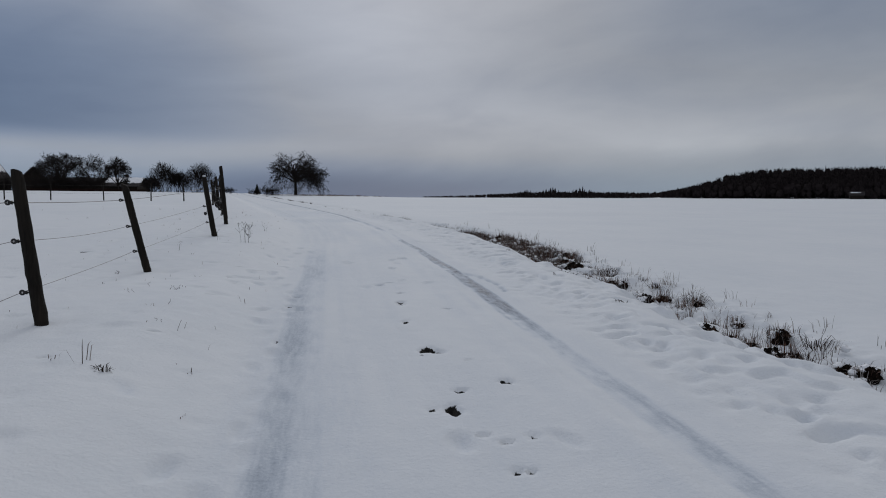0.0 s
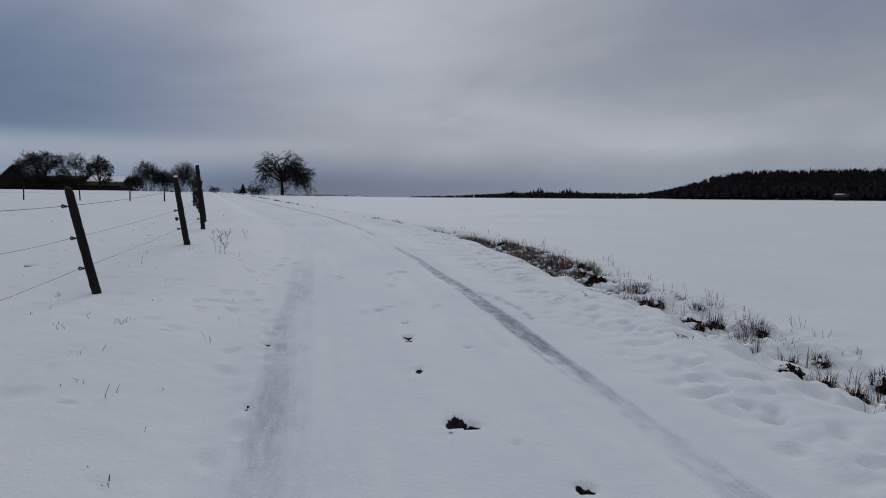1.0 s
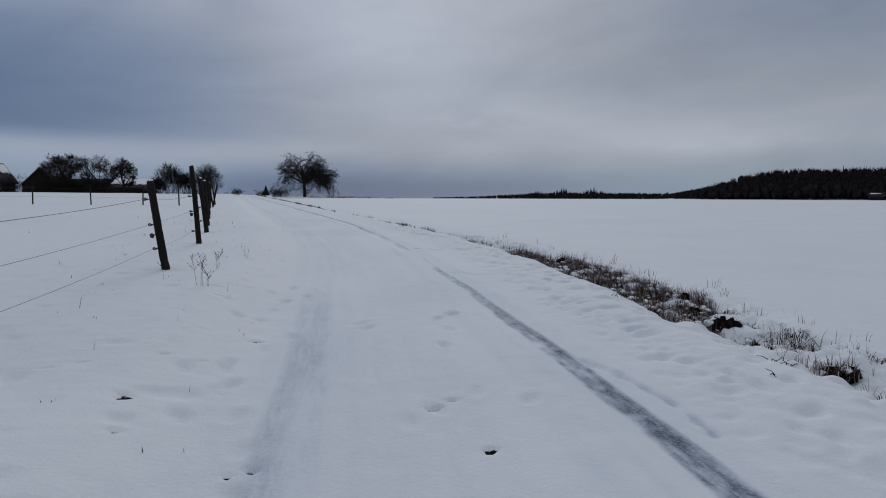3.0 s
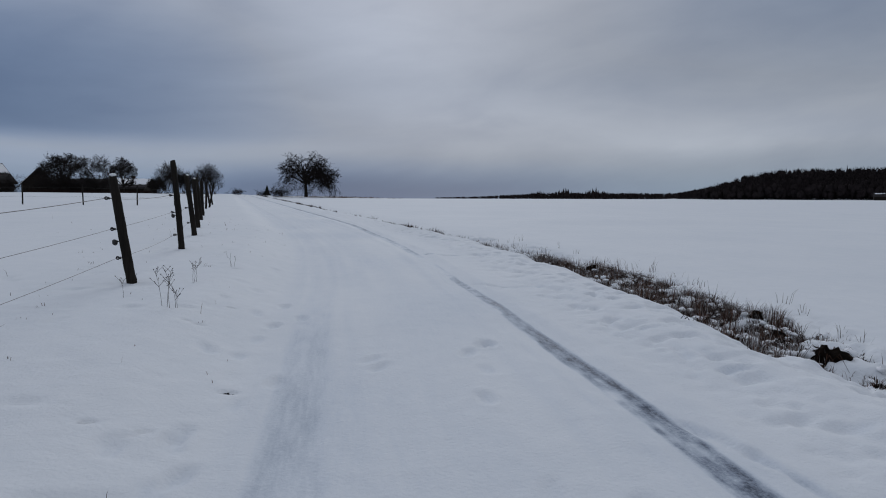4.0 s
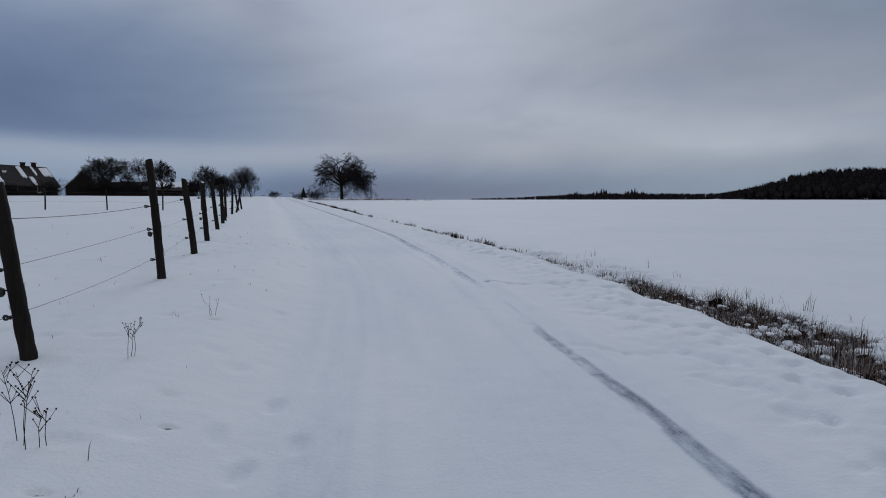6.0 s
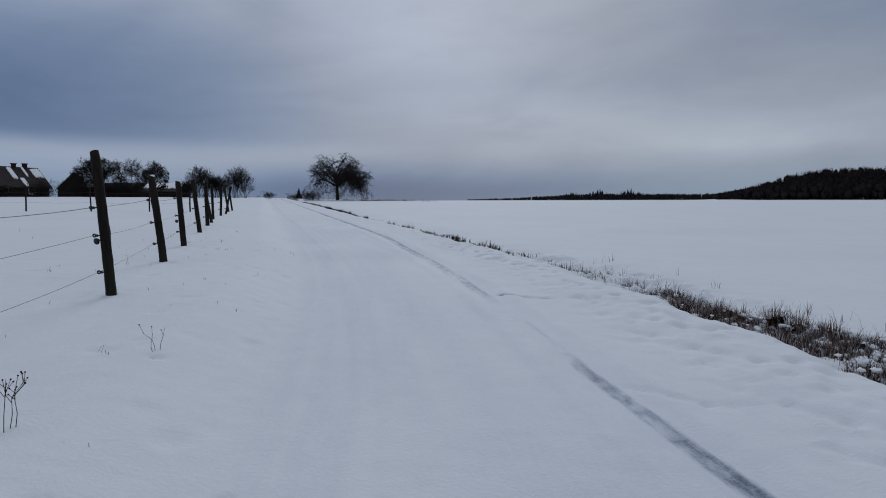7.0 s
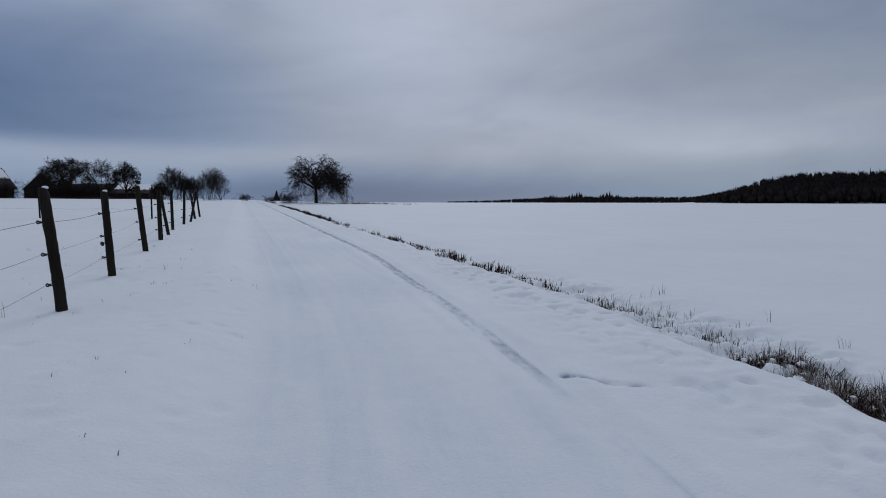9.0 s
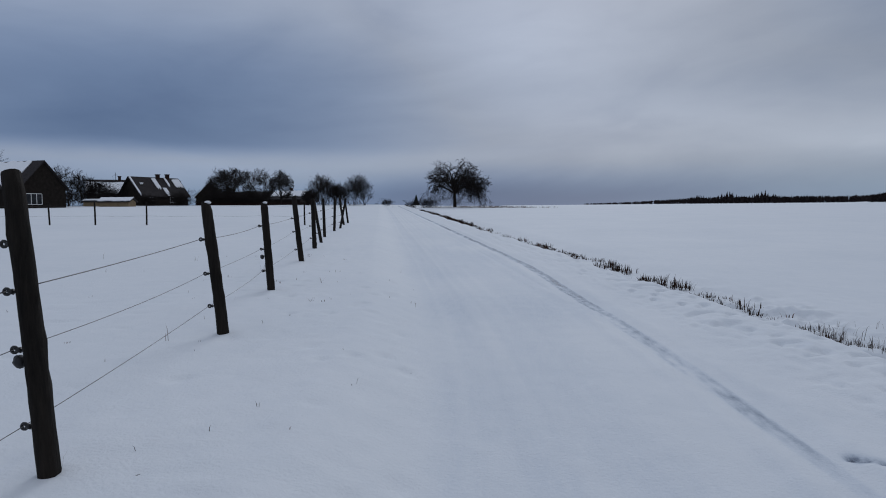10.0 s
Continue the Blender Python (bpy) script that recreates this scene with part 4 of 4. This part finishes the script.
def ditch_grass():
    """Three kinds of dead growth: upright cut stubs, collapsed dark mats and thin frosted weeds."""
    rng = random.Random(9)
    stubs, mats, frost, lumps = Soup(), Soup(), Soup(), Soup()
    y = 3.4
    while y < 112:
        thick = patchiness(y, 2.0 / 0.6, 0.6, 41)
        if y < 11.2:
            dense = 0.10
        elif y < 18.4:
            dense = 0.95
        elif y < 20.5:
            dense = 0.34
        else:
            dense = (0.72 if y < 57 else 0.8 if y < 92 else 0.4) + 0.10 * thick
        step = 0.07 if y < 24 else 0.11 if y < 40 else 0.25
        for k in range(8 if y < 18.4 else 6 if y < 20 else 3 if y < 57 else 5):
            if rng.random() > dense:
                continue
            u = float(ditch_line(y)) + (rng.uniform(0.7, 1.9) if y < 11.2 else rng.uniform(0.38, 1.60) if y < 14 else rng.uniform(0.32, 1.60) if y < 18.4 else rng.uniform(0.5, 1.4) if y < 20.5 else rng.uniform(0.75, 1.35))
            x, yy = float(rut_line(y)) + u, y + rng.uniform(-0.1, 0.1)
            z = at_ground(x, yy)
            if y > 20.5:
                wide = 0.0045 if y < 25 else 0.008 if y < 57 else 0.02
                tall = 0.26 if thick > 0.25 else 0.16
                if patchiness(x, yy, 1.3, 62) > -0.35:
                    blades(mats if rng.random() < 0.85 else stubs, rng, x, yy, z, rng.randint(4, 11), tall * rng.uniform(0.4, 1.25), 0.4, wide, 0.10)
                continue
            # clumps about a hand across, with snow left between them
            clump = patchiness(x, yy, 2.6, 61) + 0.35 * patchiness(x, yy, 6.0, 63)
            if clump < (-0.22 if y < 11.2 else -0.50):
                continue
            warm = patchiness(x, yy, 0.8, 64)
            size = (0.72 if y < 12.5 else 0.95) + 0.85 * max(0.0, clump)
            pick = rng.random() + 0.25 * warm
            if pick > 0.45:
                blades(stubs, rng, x, yy, z, rng.randint(16, 28), rng.uniform(0.11, 0.20) * size, 0.42, 0.0030, 0.10)
            elif pick > 0.12:
                blades(mats, rng, x, yy, z + 0.03, rng.randint(26, 44), rng.uniform(0.10, 0.17) * size, 1.4, 0.0036, 0.13)
            else:
                blades(stubs, rng, x, yy, z, rng.randint(2, 4), rng.uniform(0.22, 0.32) * size, 0.35, 0.0026, 0.05)
            if rng.random() < 0.55 - 0.3 * warm:
                blades(frost, rng, x, yy, z + 0.02, rng.randint(8, 16), rng.uniform(0.12, 0.22) * size, 0.7, 0.0030, 0.12)
            if rng.random() < 0.5 - 0.3 * warm:
                r = rng.uniform(0.018, 0.048)
                lumps.ball((x + rng.uniform(-0.12, 0.12), yy + rng.uniform(-0.12, 0.12), z + rng.uniform(0.02, 0.13)), r, rng.uniform(0.45, 0.75), rng, 0.40, 9, 7)
        if y < 24:
            for k in range(1 + (rng.random() < 0.4)):
                u = float(ditch_line(y)) + rng.uniform(0.7, 1.3 + (1.0 if y < 14 else 0.5) * rng.random())
                x = float(rut_line(y)) + u
                blades(frost, rng, x, y, at_ground(x, y) + 0.03, rng.randint(2, 6), rng.uniform(0.10, 0.22), 0.8, 0.0028, 0.08)
        y += step
    tagged(stubs.make("ditch_grass", GRASS), "dead brown grass stubs along the snowy ditch", "grass", kind="stuff")
    tagged(mats.make("grass_mat", MAT), "collapsed dark brown dead grass in the ditch", "grass", kind="stuff")
    tagged(frost.make("frosted_weeds", FROST), "thin frosted weeds beyond the ditch", "grass", kind="stuff")
    tagged(lumps.make("snow_lumps", CAP, None, True), "clumps of snow caught in the grass", "snow", kind="stuff")


ditch_grass()


def tussock(x, y, h, seed, r=0.10, stalks=34, flat=False):
    """A dark overhung root mound, its tone doubling as hollow shade, with dead stalks on top and snow drifted over and
    behind it.
    """
    rng = random.Random(seed)
    z = at_ground(x, y)
    e = empty("grass_tussock", x, y, z, "dark brown root tussock with hollow shade in its colour, dead stalks and snow", "grass", "ditch tussocks")
    s = Soup()
    s.ball((0, 0, r * 0.5), r, rng.uniform(0.6, 0.9), rng, 0.42, 15, 11)
    for k in range(5):
        a = rng.uniform(3.0, 6.4)
        s.ball((math.cos(a) * r * 0.7, math.sin(a) * r * 0.7, r * rng.uniform(0.2, 0.6)), r * rng.uniform(0.25, 0.45), 0.8, rng, 0.35, 8, 6)
    s.make("root", ROOT_SHADE, e, True)
    s = Soup()
    if stalks:
        blades(s, rng, 0, 0.03, r * 0.7, int(stalks * 1.8), h * 0.85, 0.42, 0.0030, r * 1.15)
        blades(s, rng, 0, 0.02, r * 0.7, stalks, h * 0.5, 0.9, 0.0030, r * 1.25)
    blades(s, rng, 0, 0, r * 0.8, 30, 0.8 * r + 0.03, 1.7, 0.0036, r * 0.8)
    s.make("foliage", GRASS, e)
    s = Soup()
    for k in range(12):
        a = rng.uniform(-0.5, 3.6)
        q = r * rng.uniform(0.5, 1.5)
        s.ball((math.cos(a) * q, math.sin(a) * q, r * rng.uniform(0.3, 1.0)), r * rng.uniform(0.22, 0.48), rng.uniform(0.5, 0.8), rng, 0.30, 9, 7)
    if flat:
        for k in range(5):
            s.ball((rng.uniform(-0.6, 0.6) * r, rng.uniform(0.0, 0.7) * r, r * rng.uniform(0.95, 1.2)), r * rng.uniform(0.4, 0.65), 0.5, rng, 0.28, 10, 7)
    s.make("snow_drift", CAP, e, True, "snow drifted round the tussock")
    return e


# x, y, stalk height, root radius, stalks, snow lid: the tussocks that stand apart, then the crowded stretch; several
# lidded ones stand for shaded hollows
LONE = [(4.62, 11.40, 0.10, 0.17, 20, False), (4.80, 12.3, 0.22, 0.11, 30, False), (4.66, 12.1, 0.16, 0.08, 24, False), (4.56, 10.72, 0.15, 0.06, 22, False), (4.60, 10.5, 0.17, 0.06, 26, False),
        (4.66, 10.25, 0.15, 0.07, 24, False), (4.50, 10.75, 0.05, 0.05, 0, True), (4.55, 9.62, 0.22, 0.11, 46, False), (4.76, 9.65, 0.16, 0.08, 24, True), (4.60, 8.62, 0.10, 0.08, 0, True),
        (4.46, 8.25, 0.08, 0.09, 0, True), (4.70, 8.25, 0.28, 0.11, 30, False), (4.62, 7.55, 0.24, 0.09, 34, False), (4.88, 7.65, 0.20, 0.08, 26, False), (4.18, 6.38, 0.08, 0.09, 4, True),
        (4.30, 6.10, 0.22, 0.07, 26, False), (4.32, 5.80, 0.20, 0.07, 30, False), (4.76, 5.95, 0.20, 0.09, 40, True), (4.18, 5.30, 0.08, 0.11, 6, True), (4.44, 5.35, 0.20, 0.07, 24, False),
        (3.98, 4.50, 0.10, 0.08, 6, True), (4.12, 4.38, 0.12, 0.08, 8, True), (4.56, 4.88, 0.06, 0.08, 0, True), (4.64, 4.68, 0.10, 0.09, 4, True), (4.50, 6.75, 0.18, 0.06, 20, False), (4.76, 6.65, 0.18, 0.06, 22, True)]
for k, (x, y, h, r, n, lid) in enumerate(LONE):
    tussock(x, y, h, 60 + k, r, n, lid)
rng = random.Random(23)
for k in range(46):
    y = 12.6 + 5.8 * k / 45 + rng.uniform(-0.15, 0.15)
    u = float(ditch_line(y)) + rng.uniform(0.45, 1.45)
    tussock(float(rut_line(y)) + u, y, rng.uniform(0.20, 0.36), 100 + k, rng.uniform(0.05, 0.11), rng.randint(14, 34), rng.random() < 0.2)
for x, y, h in ((4.55, 19.85, 0.34), (4.66, 19.75, 0.36), (4.42, 19.95, 0.12), (4.1, 21.3, 0.16), (3.95, 23.2, 0.12)):
    tussock(x, y, h, int(y * 40), 0.055, 9)


def weed(x, y, h, seed, stems, heads, label, lean=0.15):
    rng = random.Random(seed)
    e = empty("dead_weed", x, y, at_ground(x, y) - 0.02, label, "weed", "dead weeds")
    for k in range(stems):
        s = Soup()
        a, L = rng.uniform(0, 6.28), h * rng.uniform(0.65, 1.0)
        p = Vector((rng.uniform(-0.07, 0.07), rng.uniform(-0.07, 0.07), 0)) if k else Vector((0, 0, 0))
        bend = Vector((math.cos(a), math.sin(a), 0)) * L * lean
        pts = [p, p + bend * 0.2 + Vector((0, 0, L * 0.35)), p + bend * 0.3 + Vector((rng.uniform(-0.02, 0.02), 0, L * 0.7)), p + bend + Vector((0, 0, L))]
        s.tube(pts, [0.0022, 0.0019, 0.0015, 0.0011], 6)
        stem = s.make("stem", STALK, e, True)
        for j in range(heads):
            f = rng.uniform(0.55, 1.0)
            q = pts[1].lerp(pts[2], (f - 0.35) / 0.35) if f < 0.7 else pts[2].lerp(pts[3], (f - 0.7) / 0.3)
            b = rng.uniform(0, 6.28)
            tip = q + Vector((math.cos(b), math.sin(b), 1.1)) * 0.05 * rng.uniform(0.5, 1.6)
            t = Soup()
            t.tube([q, tip], [0.0016, 0.0012], 4)
            t.ball(tip, 0.0048, 1.0, rng, 0.2, 6, 4)
            t.make("seed_head", STALK, stem)
    return e


weed(-1.56, 12.42, 0.40, 1, 3, 10, "dead branching weed with seed heads in snow")
weed(-1.48, 12.40, 0.24, 4, 2, 7, "short dead branching weed with seed heads in snow")
weed(-1.64, 14.03, 0.26, 2, 3, 6, "dead forked weed with seed heads in snow", 0.3)
weed(-2.13, 13.0, 0.24, 3, 1, 5, "single dead weed stalk in snow")
for k, (x, y, h, n) in enumerate(((-1.21, 5.38, 0.12, 1), (-1.18, 5.49, 0.07, 1), (-1.98, 7.52, 0.1, 1), (-1.48, 6.24, 0.07, 1), (-1.64, 7.25, 0.06, 4), (-2.78, 9.09, 0.08, 5), (-2.05, 7.05, 0.07, 2), (-1.41, 5.54, 0.05, 2))):
    weed(x, y, h, 20 + k, n, 0, "dead dark grass stalks poking out of snow", 0.45)
weed(-1.47, 15.5, 0.18, 5, 3, 1, "short dead forked weed in snow", 0.4)


def stubble():
    """Single dry blades that stick out of the verge and the pasture."""
    rng = random.Random(15)
    s = Soup()
    for k in range(300):
        y = rng.uniform(1.5, 30)
        x = float(rut_line(y)) - rng.uniform(2.75, 6.5) if rng.random() < 0.8 else float(rut_line(y)) - rng.uniform(6, 14)
        if y > 14 and rng.random() < 0.35:
            continue
        blades(s, rng, x, y, at_ground(x, y) + 0.02, rng.choice((1, 1, 1, 2, 4)), rng.uniform(0.02, 0.065) if rng.random() < 0.93 else rng.uniform(0.10, 0.18), 0.8, 0.0022, 0.05)
    for k in range(60):
        y = rng.uniform(4, 24)
        x = float(rut_line(y)) + float(ditch_line(y)) + rng.uniform(1.0, 2.4)
        blades(s, rng, x, y, at_ground(x, y), rng.choice((2, 3, 6)), rng.uniform(0.12, 0.3), 0.5, 0.003, 0.10)
    tagged(s.make("stubble", GRASS), "sparse dry grass blades sticking out of snow", "grass", kind="stuff")
    for x, y in ((-1.37, 4.13), (-3.2, 6.6), (-1.9, 3.2)):
        t = Soup()
        blades(t, rng, 0, 0, 0, 30, 0.065, 1.1, 0.0034, 0.04)
        o = t.make("grass_tuft", STALK)
        o.location = (x, y, at_ground(x, y))
        tagged(o, "small dark grass tuft poking through snow", "grass", "verge tufts")


stubble()


def crust_crack():
    """Broken edge of the snow crust across the verge, with dry stems showing under it."""
    rng = random.Random(8)
    s = Soup()
    for x0, y0, x1, y1, n in ((3.45, 12.0, 3.6, 11.9, 5), (3.55, 9.2, 3.75, 9.1, 7), (3.2, 8.7, 3.25, 8.65, 2), (3.15, 6.6, 3.3, 6.5, 5)):
        for k in range(n):
            f = (k + rng.random()) / n
            p = Vector((x0 + (x1 - x0) * f, y0 + (y1 - y0) * f, 0))
            p.z = at_ground(p.x, p.y) + 0.012
            turn, L = rng.uniform(0, 6.28), rng.uniform(0.04, 0.11)
            mid = p + Vector((math.cos(turn) * L * 0.5, math.sin(turn) * L * 0.5, rng.uniform(0.01, 0.04)))
            q = mid + Vector((math.cos(turn + 0.7) * L * 0.6, math.sin(turn + 0.7) * L * 0.6, rng.uniform(-0.02, 0.02)))
            s.tube([p, mid, q], [0.004, 0.003, 0.002], 5)
    tagged(s.make("dry_stems", STALK), "dark dry stems showing at a crack in the snow", "grass", kind="stuff")


crust_crack()


def crest_grass():
    """Low dead grass that shows through the snow on the crest round the fruit tree."""
    rng = random.Random(31)
    s = Soup()
    for k in range(260):
        x, y = rng.gauss(0.5, 5.0), rng.uniform(122, 131)
        blades(s, rng, x, y, at_ground(x, y), rng.randint(4, 9), rng.uniform(0.2, 0.5), 0.6, 0.012, 0.35)
    tagged(s.make("crest_grass", GRASS), "low dead grass on the snowy crest by the fruit tree", "grass", kind="stuff")


crest_grass()
